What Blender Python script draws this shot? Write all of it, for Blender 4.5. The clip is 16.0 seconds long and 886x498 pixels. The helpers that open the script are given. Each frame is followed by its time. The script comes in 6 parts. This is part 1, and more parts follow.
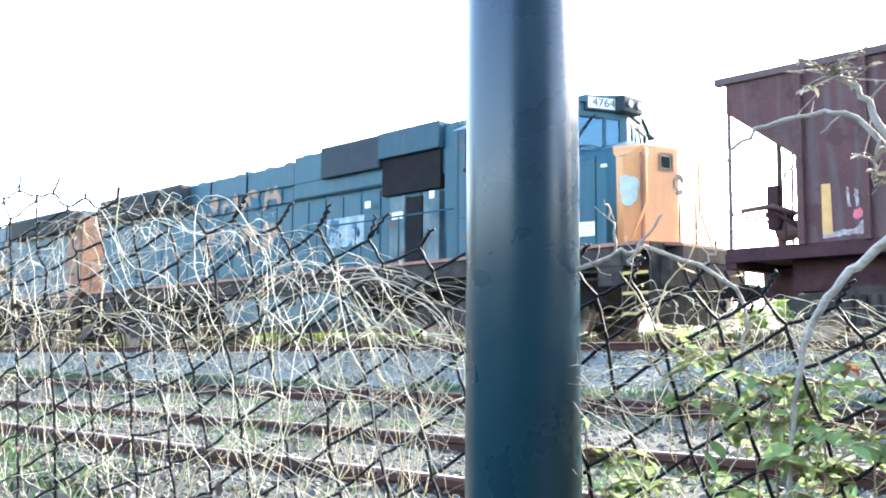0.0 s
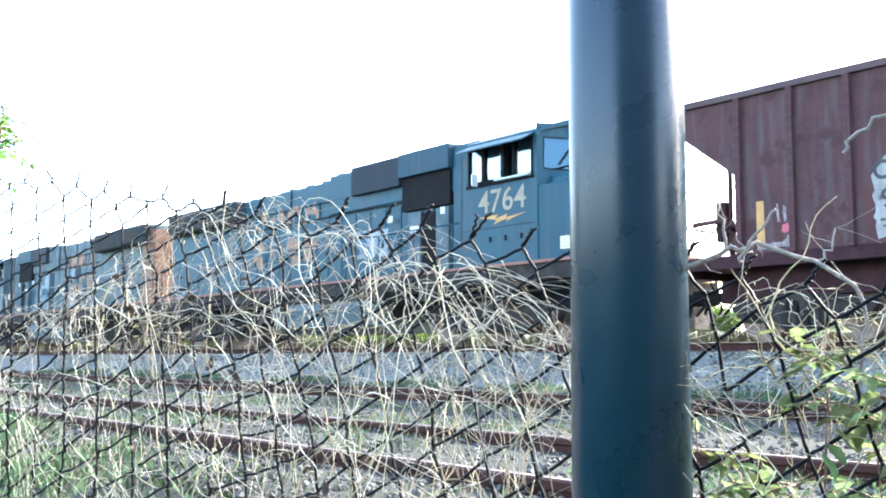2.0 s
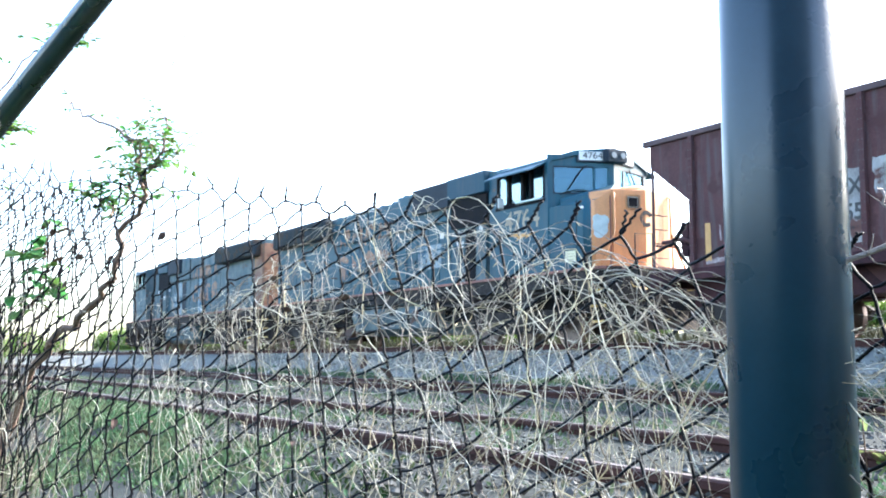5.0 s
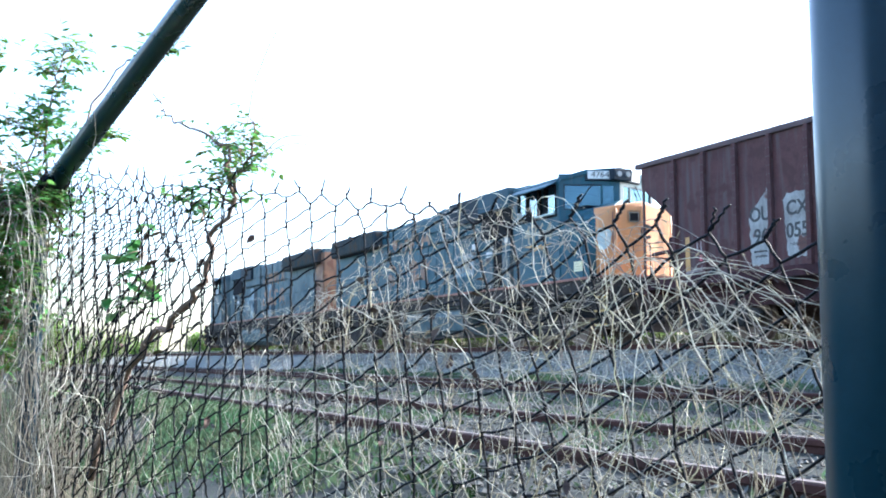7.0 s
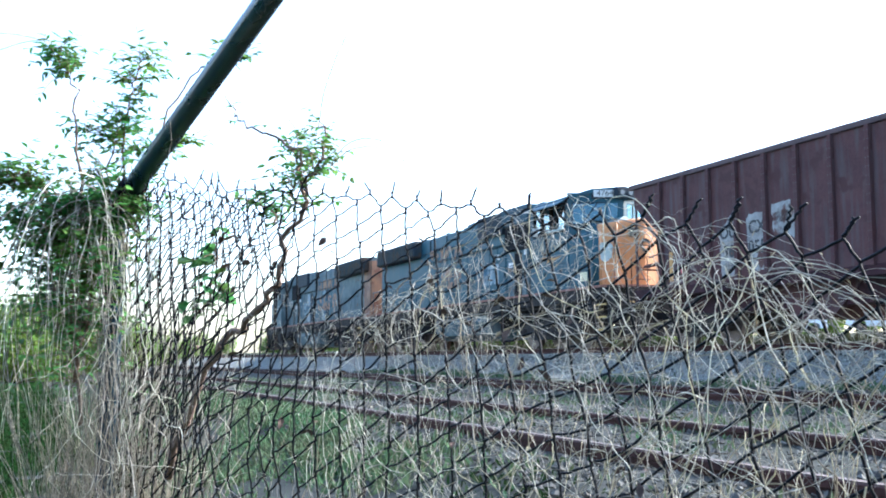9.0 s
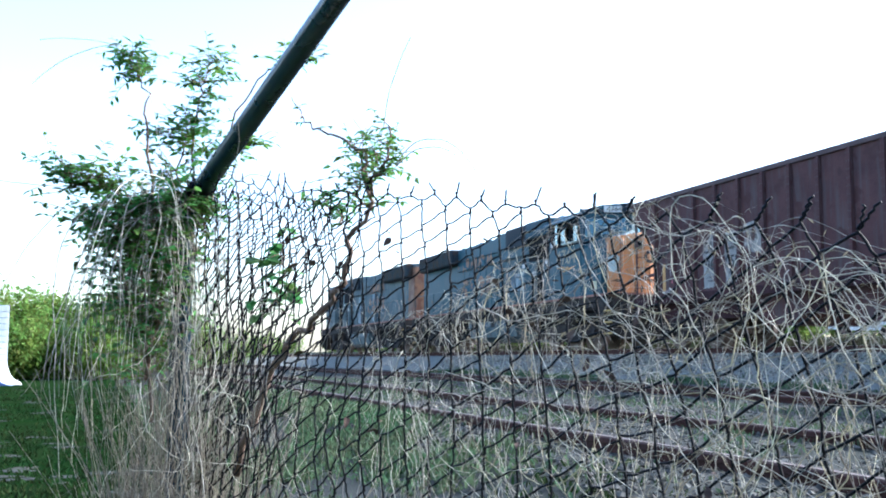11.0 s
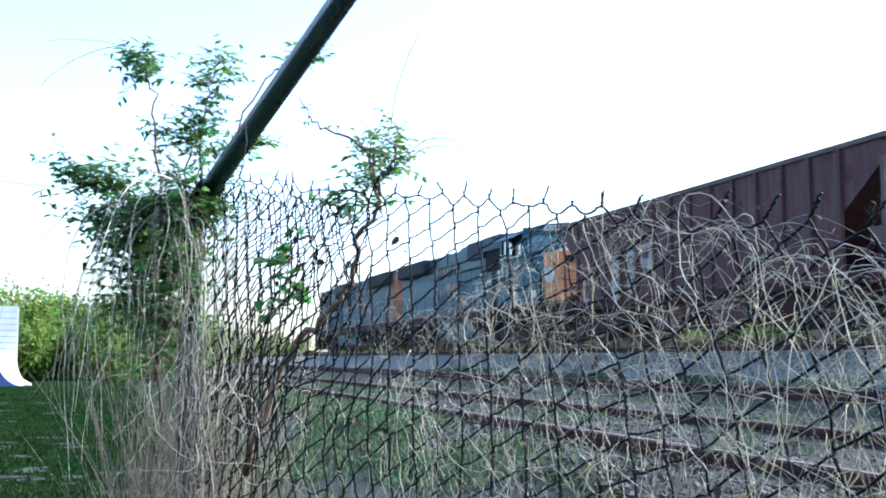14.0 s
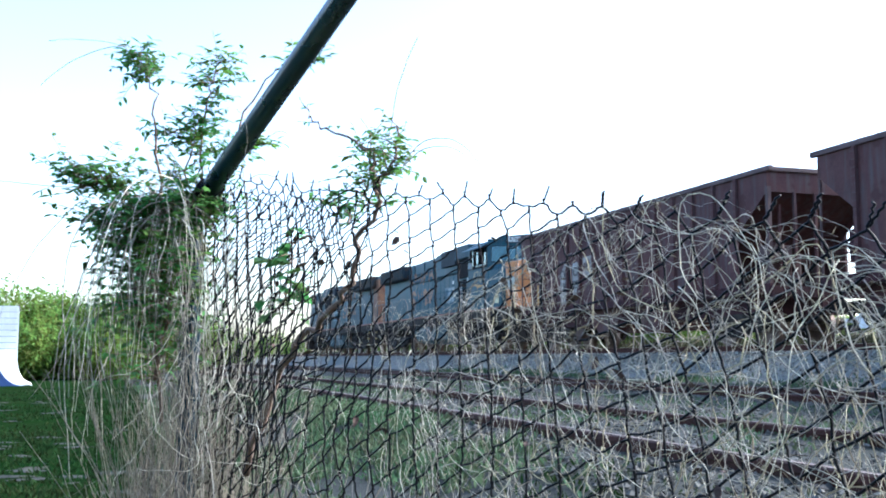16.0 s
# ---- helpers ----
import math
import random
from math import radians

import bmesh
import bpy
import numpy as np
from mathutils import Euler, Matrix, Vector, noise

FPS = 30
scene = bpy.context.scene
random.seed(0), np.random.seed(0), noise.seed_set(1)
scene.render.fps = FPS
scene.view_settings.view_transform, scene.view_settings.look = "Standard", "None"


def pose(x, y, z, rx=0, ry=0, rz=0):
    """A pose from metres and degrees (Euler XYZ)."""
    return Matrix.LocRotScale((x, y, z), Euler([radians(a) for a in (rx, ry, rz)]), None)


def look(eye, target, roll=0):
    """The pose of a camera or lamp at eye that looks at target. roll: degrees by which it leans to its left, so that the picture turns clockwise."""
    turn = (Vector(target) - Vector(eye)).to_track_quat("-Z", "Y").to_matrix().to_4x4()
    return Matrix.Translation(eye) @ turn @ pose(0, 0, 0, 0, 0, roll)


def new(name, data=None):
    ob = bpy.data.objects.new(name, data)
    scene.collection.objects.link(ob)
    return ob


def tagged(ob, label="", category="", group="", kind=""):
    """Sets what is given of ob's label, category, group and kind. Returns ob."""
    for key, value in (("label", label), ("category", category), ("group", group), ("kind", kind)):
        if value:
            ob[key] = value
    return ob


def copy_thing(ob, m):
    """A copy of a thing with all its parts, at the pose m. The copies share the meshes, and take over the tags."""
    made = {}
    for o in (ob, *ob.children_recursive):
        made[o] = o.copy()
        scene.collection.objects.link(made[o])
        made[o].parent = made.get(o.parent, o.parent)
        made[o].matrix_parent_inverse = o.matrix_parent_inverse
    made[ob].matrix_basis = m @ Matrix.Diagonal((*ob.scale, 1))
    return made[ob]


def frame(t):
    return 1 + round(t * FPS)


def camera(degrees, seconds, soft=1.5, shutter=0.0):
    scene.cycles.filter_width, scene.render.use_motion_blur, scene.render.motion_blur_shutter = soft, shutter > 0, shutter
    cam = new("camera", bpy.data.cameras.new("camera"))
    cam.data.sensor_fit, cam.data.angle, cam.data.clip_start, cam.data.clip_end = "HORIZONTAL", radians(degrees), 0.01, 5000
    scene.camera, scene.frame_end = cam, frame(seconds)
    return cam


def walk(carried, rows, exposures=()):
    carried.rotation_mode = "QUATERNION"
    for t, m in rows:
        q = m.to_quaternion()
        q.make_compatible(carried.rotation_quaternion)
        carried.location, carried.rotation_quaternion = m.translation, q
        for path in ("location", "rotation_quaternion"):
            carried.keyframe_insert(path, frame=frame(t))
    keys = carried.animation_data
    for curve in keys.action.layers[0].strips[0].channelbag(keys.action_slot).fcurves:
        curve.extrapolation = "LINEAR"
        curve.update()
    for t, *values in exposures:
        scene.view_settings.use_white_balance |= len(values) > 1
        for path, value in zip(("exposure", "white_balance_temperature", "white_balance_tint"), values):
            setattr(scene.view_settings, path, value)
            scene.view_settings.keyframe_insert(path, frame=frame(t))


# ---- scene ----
import itertools

# ---- camera ----
EYE = 0.78
cam = camera(46.0, 16.0, soft=1.9)
walk(cam, [
    (0, pose(-0.0023, -0.0118, EYE, 96.058, -0.324, -26.321)),
    (0.5, pose(-0.0011, -0.0059, EYE, 96.037, -0.051, -24.290)),
    (1, pose(0, 0, EYE, 96.053, 0.07, -22.686)),
    (1.5, pose(0, 0, EYE, 96.017, 0.127, -21.552)),
    (2, pose(0, 0, EYE, 96.073, -0.229, -20.774)),
    (2.5, pose(0, 0, EYE, 95.974, -0.101, -19.613)),
    (3, pose(0, 0, EYE, 95.916, -0.085, -17.794)),
    (3.5, pose(0, 0, EYE, 95.883, -0.044, -16.382)),
    (4, pose(0, 0, EYE, 95.885, -0.069, -15.112)),
    (6.5, pose(0, 0, EYE, 95.979, 0.1, -8.939)),
    (7, pose(0, 0, EYE, 95.946, 0.075, -7.878)),
    (7.5, pose(0, 0, EYE, 95.941, 0.144, -6.922)),
    (8, pose(0, 0, EYE, 95.937, 0.184, -5.785)),
    (8.5, pose(0, 0, EYE, 95.923, 0.149, -5.048)),
    (9, pose(0, 0, EYE, 96.031, 0.08, -4.003)),
    (9.5, pose(0, 0, EYE, 96.025, 0.022, -2.695)),
    (12, pose(0, 0, EYE, 96.022, -0.212, -0.031)),
    (12.5, pose(0, 0, EYE, 95.971, -0.001, -0.046)),
    (13, pose(0, 0, EYE, 95.982, -0.045, -0.039)),
    (13.5, pose(0, 0, EYE, 95.982, -0.045, -0.039)),
    (14, pose(0, 0, EYE, 95.97, -0.03, -0.016)),
    (14.5, pose(0, 0, EYE, 95.965, 0.0, 0.0)),
    (15, pose(0, 0, EYE, 95.966, -0.016, 0.002)),
    (15.5, pose(0, 0, EYE, 95.96, -0.008, 0.009)),
    (16, pose(0, 0, EYE, 95.978, -0.079, -0.004)),
], exposures=[(0, 3.52, 6450, 11), (1.5, 3.4, 6300, 11), (2.5, 3.28, 6250, 11), (4, 3.07, 6150, 11), (6.5, 2.55, 5750, 11), (9, 2.3, 5700, 11), (12, 1.95, 5550, 12), (16, 1.95, 5550, 12)])

# ---- world, sun ----
SUN_AZ, SUN_EL = radians(74), radians(31)
world = bpy.data.worlds.new("world")
scene.world = world
world.use_nodes = True
wn, wl = world.node_tree.nodes, world.node_tree.links
sky = wn.new("ShaderNodeTexSky")
sky.sky_type, sky.sun_disc = "NISHITA", False
sky.sun_elevation, sky.sun_rotation = SUN_EL, SUN_AZ
sky.air_density, sky.dust_density, sky.ozone_density = 1.0, 1.9, 1.0
wn["Background"].inputs["Strength"].default_value = 0.15
wl.new(sky.outputs[0], wn["Background"].inputs["Color"])
sun = new("sun", bpy.data.lights.new("sun", "SUN"))
sun.data.energy, sun.data.angle, sun.data.color = 3.1, radians(0.5), (1.0, 0.93, 0.82)
sun_way = Vector((math.sin(SUN_AZ) * math.cos(SUN_EL), math.cos(SUN_AZ) * math.cos(SUN_EL), math.sin(SUN_EL)))
sun.matrix_world = look(sun_way * 60, (0, 0, 0))


# ---- materials ----
def mat(name, col, col2=None, scale=8.0, rough=0.6, metal=0.0, bump=0.2, fine=60.0, streak=0.0, rust=None, rust_at=0.62, island=0.0, ob_var=0.0,
        trans=0.0, spec=0.5):
    """A paint, metal, earth or plant surface: two colours over a broad noise, fine grain, optional upright streaks, rust and piece-to-piece change."""
    m = bpy.data.materials.new(name)
    m.use_nodes = True
    n, l = m.node_tree.nodes, m.node_tree.links
    b = n["Principled BSDF"]
    b.inputs["Roughness"].default_value, b.inputs["Metallic"].default_value = rough, metal
    b.inputs["Specular IOR Level"].default_value = spec
    tc = n.new("ShaderNodeTexCoord")
    col2 = col2 or tuple(c * 0.7 for c in col)

    def noise_tex(s, detail=5.0, stretch=None):
        t = n.new("ShaderNodeTexNoise")
        t.inputs["Scale"].default_value, t.inputs["Detail"].default_value = s, detail
        src = tc.outputs["Object"]
        if stretch:
            mp = n.new("ShaderNodeMapping")
            mp.inputs["Scale"].default_value = stretch
            l.new(src, mp.inputs["Vector"])
            src = mp.outputs["Vector"]
        l.new(src, t.inputs["Vector"])
        return t.outputs["Fac"]

    def ramp(fac, a, c):
        r = n.new("ShaderNodeMapRange")
        r.inputs["From Min"].default_value, r.inputs["From Max"].default_value = a, c
        l.new(fac, r.inputs["Value"])
        return r.outputs["Result"]

    def mix(fac, a, c, blend="MIX"):
        x = n.new("ShaderNodeMix")
        x.data_type, x.blend_type = "RGBA", blend
        for sock, val in ((x.inputs[0], fac), (x.inputs[6], a), (x.inputs[7], c)):
            if isinstance(val, (int, float)):
                sock.default_value = val
            elif isinstance(val, tuple):
                sock.default_value = (*val, 1)
            else:
                l.new(val, sock)
        return x.outputs[2]

    broad, grain = noise_tex(scale), noise_tex(fine, 3.0)
    c = mix(ramp(broad, 0.35, 0.65), col, col2)
    c = mix(ramp(grain, 0.3, 0.75), c, mix(0.35, c, tuple(min(1, v * 1.55 + 0.003) for v in col)))
    if streak:
        s = noise_tex(1.0, 4.0, (7.0, 7.0, 0.7))
        k = n.new("ShaderNodeMath")
        k.operation = "MULTIPLY"
        k.inputs[1].default_value = streak
        l.new(ramp(s, 0.45, 0.75), k.inputs[0])
        c = mix(k.outputs[0], c, tuple(0.35 * v + 0.06 for v in col))
    if rust:
        c = mix(ramp(noise_tex(2.3, 8.0), rust_at, rust_at + 0.06), c, rust)
    if island or ob_var:
        src = n.new("ShaderNodeNewGeometry").outputs["Random Per Island"] if island else n.new("ShaderNodeObjectInfo").outputs["Random"]
        amt = island or ob_var
        h = n.new("ShaderNodeHueSaturation")
        r = n.new("ShaderNodeMapRange")
        r.inputs["To Min"].default_value, r.inputs["To Max"].default_value = 1 - amt, 1 + amt
        l.new(src, r.inputs["Value"])
        l.new(r.outputs["Result"], h.inputs["Value"])
        r2 = n.new("ShaderNodeMapRange")
        r2.inputs["To Min"].default_value, r2.inputs["To Max"].default_value = 0.5 - amt * 0.07, 0.5 + amt * 0.05
        l.new(src, r2.inputs["Value"])
        l.new(r2.outputs["Result"], h.inputs["Hue"])
        l.new(c, h.inputs["Color"])
        c = h.outputs["Color"]
    l.new(c, b.inputs["Base Color"])
    rr = n.new("ShaderNodeMapRange")
    rr.inputs["To Min"].default_value, rr.inputs["To Max"].default_value = max(0.05, rough - 0.12), min(1, rough + 0.15)
    l.new(broad, rr.inputs["Value"])
    l.new(rr.outputs["Result"], b.inputs["Roughness"])
    if bump:
        bp = n.new("ShaderNodeBump")
        bp.inputs["Strength"].default_value, bp.inputs["Distance"].default_value = bump, 0.02
        l.new(grain, bp.inputs["Height"])
        l.new(bp.outputs["Normal"], b.inputs["Normal"])
    if trans:
        t = n.new("ShaderNodeBsdfTranslucent")
        l.new(c, t.inputs["Color"])
        ms = n.new("ShaderNodeMixShader")
        ms.inputs[0].default_value = trans
        l.new(b.outputs[0], ms.inputs[1])
        l.new(t.outputs[0], ms.inputs[2])
        l.new(ms.outputs[0], n["Material Output"].inputs["Surface"])
    return m


def glass(name, tint, gloss=0.4, sheen=(1, 1, 1)):
    m = bpy.data.materials.new(name)
    m.use_nodes = True
    n, l = m.node_tree.nodes, m.node_tree.links
    g, t, ms = n.new("ShaderNodeBsdfGlossy"), n.new("ShaderNodeBsdfTransparent"), n.new("ShaderNodeMixShader")
    g.inputs["Roughness"].default_value = 0.08
    g.inputs["Color"].default_value = (*sheen, 1)
    t.inputs["Color"].default_value = (*tint, 1)
    ms.inputs[0].default_value = gloss
    l.new(t.outputs[0], ms.inputs[1])
    l.new(g.outputs[0], ms.inputs[2])
    l.new(ms.outputs[0], n["Material Output"].inputs["Surface"])
    return m


M_BLUE = mat("blue_paint", (0.005, 0.048, 0.072), (0.013, 0.072, 0.095), 1.2, 0.5, 0, 0.08, 40, streak=0.4, rust=(0.1, 0.06, 0.04), rust_at=0.68, spec=0.3)
M_BLUE_OLD = mat("faded_blue_paint", (0.035, 0.075, 0.092), (0.16, 0.19, 0.185), 1.6, 0.65, 0, 0.1, 30, streak=0.85, rust=(0.1, 0.075, 0.065), rust_at=0.62, spec=0.25)
M_DARKBLUE = mat("dark_grille_paint", (0.017, 0.024, 0.032), (0.028, 0.036, 0.044), 2.5, 0.7, 0, 0.2, 50, spec=0.2)
M_RADIATOR = mat("dark_radiator_paint", (0.02, 0.03, 0.038), (0.045, 0.052, 0.052), 1.4, 0.75, 0, 0.2, 40, streak=0.6, rust=(0.06, 0.045, 0.035), rust_at=0.52, spec=0.15)
M_BOXBLUE = mat("dark_teal_box_paint", (0.013, 0.045, 0.066), (0.02, 0.06, 0.08), 2.0, 0.6, 0, 0.1, 40, streak=0.4, spec=0.25)
# Near-black: deep shadow is darkened into the grime colour.
M_BLACK = mat("black_grime_shade", (0.007, 0.007, 0.009), (0.016, 0.013, 0.012), 3, 0.8, 0, 0.2, 30, spec=0.12)
M_ORANGE = mat("orange_yellow_paint", (0.6, 0.27, 0.1), (0.5, 0.22, 0.085), 1.5, 0.45, 0, 0.05, 40, streak=0.3)
M_ORANGE_RUST = mat("rusty_orange_paint", (0.26, 0.13, 0.065), (0.13, 0.075, 0.05), 1.8, 0.65, 0, 0.1, 30, streak=0.6, rust=(0.16, 0.07, 0.04), rust_at=0.52)
M_ORANGE_PEEL = mat("peeling_orange_paint", (0.34, 0.18, 0.1), (0.16, 0.13, 0.11), 3.0, 0.65, 0, 0.1, 30, streak=0.8, rust=(0.02, 0.08, 0.11), rust_at=0.5, spec=0.25)
M_SMEAR = mat("streaked_primer", (0.28, 0.34, 0.36), (0.08, 0.15, 0.18), 4, 0.6, 0, 0.05, 30, streak=0.9, rust=(0.03, 0.09, 0.13), rust_at=0.55, spec=0.25)
M_NOTICE = mat("cream_notice", (0.62, 0.58, 0.36), (0.52, 0.48, 0.3), 5, 0.5, 0, 0.05)
M_WHITE = mat("faded_white_paint", (0.62, 0.62, 0.58), (0.5, 0.5, 0.47), 3, 0.6, 0, 0.06, 40, streak=0.4)
M_BARE = mat("bare_metal_patch", (0.46, 0.53, 0.5), (0.36, 0.42, 0.4), 6, 0.5, 0.3, 0.05)
M_BOGIE = mat("dusty_cast_steel", (0.052, 0.044, 0.039), (0.017, 0.015, 0.014), 4, 0.85, 0, 0.2, 30, spec=0.12)
M_DECK = mat("rusty_sill", (0.26, 0.11, 0.08), (0.16, 0.08, 0.06), 4, 0.7, 0, 0.15)
M_HOP = mat("brown_wagon_paint", (0.088, 0.037, 0.035), (0.06, 0.028, 0.028), 1.3, 0.7, 0, 0.15, 25, streak=0.9, rust=(0.068, 0.03, 0.028), rust_at=0.58, spec=0.2)
M_HOPRIM = mat("wagon_rim_paint", (0.078, 0.042, 0.04), (0.052, 0.03, 0.03), 2, 0.7, 0, 0.1, 25)
M_UNDER = mat("dark_red_underframe", (0.05, 0.02, 0.022), (0.022, 0.012, 0.014), 4, 0.8, 0, 0.2, 30, spec=0.15)
M_RAILING = mat("dull_yellow_railing", (0.42, 0.28, 0.08), (0.3, 0.19, 0.06), 6, 0.6, 0, 0.05)
M_STEEL = mat("worn_wheel_steel", (0.16, 0.12, 0.1), (0.1, 0.07, 0.06), 6, 0.45, 0.7, 0.1)
M_RUST = mat("rusty_rail", (0.06, 0.025, 0.02), (0.035, 0.018, 0.015), 5, 0.75, 0.1, 0.25, 40, spec=0.12)
M_RAILTOP = mat("polished_rail_head", (0.5, 0.47, 0.44), (0.4, 0.36, 0.32), 5, 0.3, 0.9, 0.05)
M_RAILDULL = mat("dull_rail_head", (0.1, 0.072, 0.06), (0.07, 0.048, 0.042), 5, 0.7, 0.1, 0.1)
M_TIE = mat("weathered_sleeper_wood", (0.14, 0.11, 0.09), (0.09, 0.075, 0.065), 6, 0.9, 0, 0.5, 35, ob_var=0.25, spec=0.12)
M_GLASS = glass("cab_glass", (0.4, 0.68, 0.74), 0.25)
M_SCREEN = glass("windscreen_glass", (0.15, 0.34, 0.48), 0.15, (0.3, 0.52, 0.66))
M_LAMP = mat("lamp_glass", (0.16, 0.17, 0.17), None, 5, 0.15, 0, 0)
M_INK = mat("faded_black_lettering", (0.03, 0.03, 0.032), (0.06, 0.055, 0.05), 9, 0.7, 0, 0.05)
M_PANEL = mat("dirty_white_panel", (0.33, 0.32, 0.3), (0.2, 0.185, 0.17), 3.5, 0.75, 0, 0.06, 30, streak=0.7, rust=(0.12, 0.06, 0.05), rust_at=0.57, spec=0.2)
M_NUM = mat("faded_grey_lettering", (0.3, 0.25, 0.17), (0.2, 0.18, 0.14), 9, 0.6, 0, 0.05)
M_SPRAY = mat("thin_white_spray", (0.34, 0.3, 0.29), (0.14, 0.07, 0.065), 9, 0.7, 0, 0.05, spec=0.2)
M_STRIPE = mat("dull_orange_stripe", (0.5, 0.27, 0.08), (0.38, 0.2, 0.07), 6, 0.6, 0, 0.05)
M_RED = mat("red_pink_spray", (0.5, 0.07, 0.1), (0.4, 0.12, 0.13), 9, 0.6, 0, 0.05)
M_POST = mat("dark_green_coated_post", (0.004, 0.024, 0.041), (0.007, 0.031, 0.05), 14, 0.27, 0, 0.004, 140, spec=0.48)
M_WIRE = mat("black_vinyl_wire", (0.003, 0.004, 0.006), (0.006, 0.006, 0.009), 40, 0.6, 0, 0.05, 300, spec=0.12)
M_DRY = mat("pale_dry_vine", (0.57, 0.535, 0.445), (0.275, 0.255, 0.21), 45, 0.8, 0, 0.15, 200, island=0.55, trans=0.15, spec=0.12)
M_STRAW = mat("golden_dry_straw", (0.43, 0.38, 0.26), (0.26, 0.235, 0.165), 9, 0.8, 0, 0.1, 200, island=0.4, trans=0.2, spec=0.12)
M_DRYG = mat("grey_brown_dry_stalk", (0.29, 0.26, 0.205), (0.14, 0.128, 0.098), 9, 0.85, 0, 0.15, 200, island=0.4, trans=0.1, spec=0.12)
M_BARK = mat("vine_bark", (0.2, 0.13, 0.09), (0.13, 0.09, 0.065), 30, 0.9, 0, 0.5, 160)
M_BRANCH = mat("pale_dead_branch", (0.32, 0.28, 0.25), (0.2, 0.17, 0.15), 25, 0.85, 0, 0.4, 160)
M_LEAF = mat("green_vine_leaf", (0.06, 0.2, 0.06), (0.16, 0.28, 0.05), 7, 0.45, 0, 0.05, 60, island=0.55, trans=0.5)
M_LEAF2 = mat("pale_green_leaf", (0.11, 0.19, 0.07), (0.2, 0.22, 0.1), 14, 0.8, 0, 0.08, 60, island=0.4, trans=0.45, spec=0.15)
M_DEADLEAF = mat("shrivelled_leaf", (0.085, 0.05, 0.035), (0.05, 0.033, 0.025), 20, 0.8, 0, 0.2, 80, island=0.3)
M_REDLEAF = mat("reddish_dead_leaf", (0.17, 0.06, 0.045), (0.12, 0.05, 0.04), 20, 0.7, 0, 0.2, 80, island=0.3, trans=0.3)
M_TREE = mat("tree_foliage", (0.1, 0.19, 0.04), (0.2, 0.27, 0.06), 0.7, 0.6, 0, 0, 20, island=0.5, trans=0.5, spec=0.12)
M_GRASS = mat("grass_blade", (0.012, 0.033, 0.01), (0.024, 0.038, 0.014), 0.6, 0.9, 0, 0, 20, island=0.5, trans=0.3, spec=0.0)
M_WEED = mat("yard_weed_leaf", (0.056, 0.108, 0.05), (0.1, 0.122, 0.068), 0.9, 0.7, 0, 0, 20, island=0.5, trans=0.3, spec=0.04)
M_BANKWEED = mat("dull_rank_weed", (0.04, 0.05, 0.026), (0.07, 0.065, 0.04), 0.9, 0.8, 0, 0, 20, island=0.5, trans=0.15, spec=0.08)
M_BARESOIL = mat("bare_trodden_soil", (0.05, 0.052, 0.047), (0.022, 0.026, 0.02), 5, 0.95, 0, 0.6, 40, spec=0.08)
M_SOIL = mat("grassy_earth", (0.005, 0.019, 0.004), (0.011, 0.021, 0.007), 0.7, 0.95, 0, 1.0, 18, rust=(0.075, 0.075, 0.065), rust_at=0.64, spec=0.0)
# Shade seen under the train is put into this ground's dark colour.
M_BANK = mat("shade_dark_bank", (0.018, 0.026, 0.013), (0.03, 0.03, 0.02), 1.1, 0.95, 0, 1.0, 12, spec=0.1)
M_YARD = mat("yard_gravel_earth", (0.039, 0.041, 0.036), (0.018, 0.023, 0.018), 0.55, 0.95, 0, 0.8, 28, spec=0.12)
M_BALLAST = mat("grey_ballast", (0.145, 0.148, 0.13), (0.2, 0.202, 0.175), 1.2, 0.9, 0, 1.0, 22, spec=0.12)
M_STONE = mat("crushed_stone", (0.25, 0.252, 0.218), (0.115, 0.117, 0.104), 9, 0.9, 0, 0.3, 60, island=0.65, spec=0.12)
M_PEBBLE = mat("tan_pebble", (0.1, 0.098, 0.088), (0.05, 0.05, 0.044), 9, 0.9, 0, 0.3, 60, island=0.45, spec=0.12)
# For the added unseen wall; kept dark so the post reflects a dark stripe.
M_WALL = mat("dark_light_blocker", (0.024, 0.028, 0.034), (0.018, 0.021, 0.026), 1.5, 0.9, 0, 0.4, 30)
M_RAMP = mat("white_ramp_boards", (0.74, 0.76, 0.76), (0.62, 0.65, 0.66), 1.5, 0.6, 0, 0.05, 30, streak=0.2, ob_var=0.06)
M_RAMPBLUE = mat("blue_ramp_side", (0.03, 0.07, 0.2), (0.02, 0.05, 0.14), 2, 0.5, 0, 0.05)


# ---- building helpers ----
def part(name, bm, material, parent, label=""):
    me = bpy.data.meshes.new(name)
    bm.to_mesh(me)
    bm.free()
    return part_mesh(name, me, material, parent, label)


def part_mesh(name, me, material, parent, label=""):
    if material and not me.materials:
        me.materials.append(material)
    ob = new(name, me)
    ob.parent = parent
    return tagged(ob, label)


def thing(name, label, category, group="", m=None, kind=""):
    ob = new(name)
    ob.empty_display_size = 0.1
    if m is not None:
        ob.matrix_basis = m
    return tagged(ob, label, category, group, kind)


def box(bm, x0, x1, y0, y1, z0, z1, bevel=0.0):
    r = bmesh.ops.create_cube(bm, size=1.0, matrix=Matrix.LocRotScale(((x0 + x1) / 2, (y0 + y1) / 2, (z0 + z1) / 2), None, (x1 - x0, y1 - y0, z1 - z0)))
    if bevel:
        es = list({e for v in r["verts"] for e in v.link_edges})
        bmesh.ops.bevel(bm, geom=es, offset=bevel, segments=2, affect="EDGES", profile=0.5)


def boxes(*dims, bevel=0.0):
    bm = bmesh.new()
    for d in dims:
        box(bm, *d, bevel=bevel)
    return bm


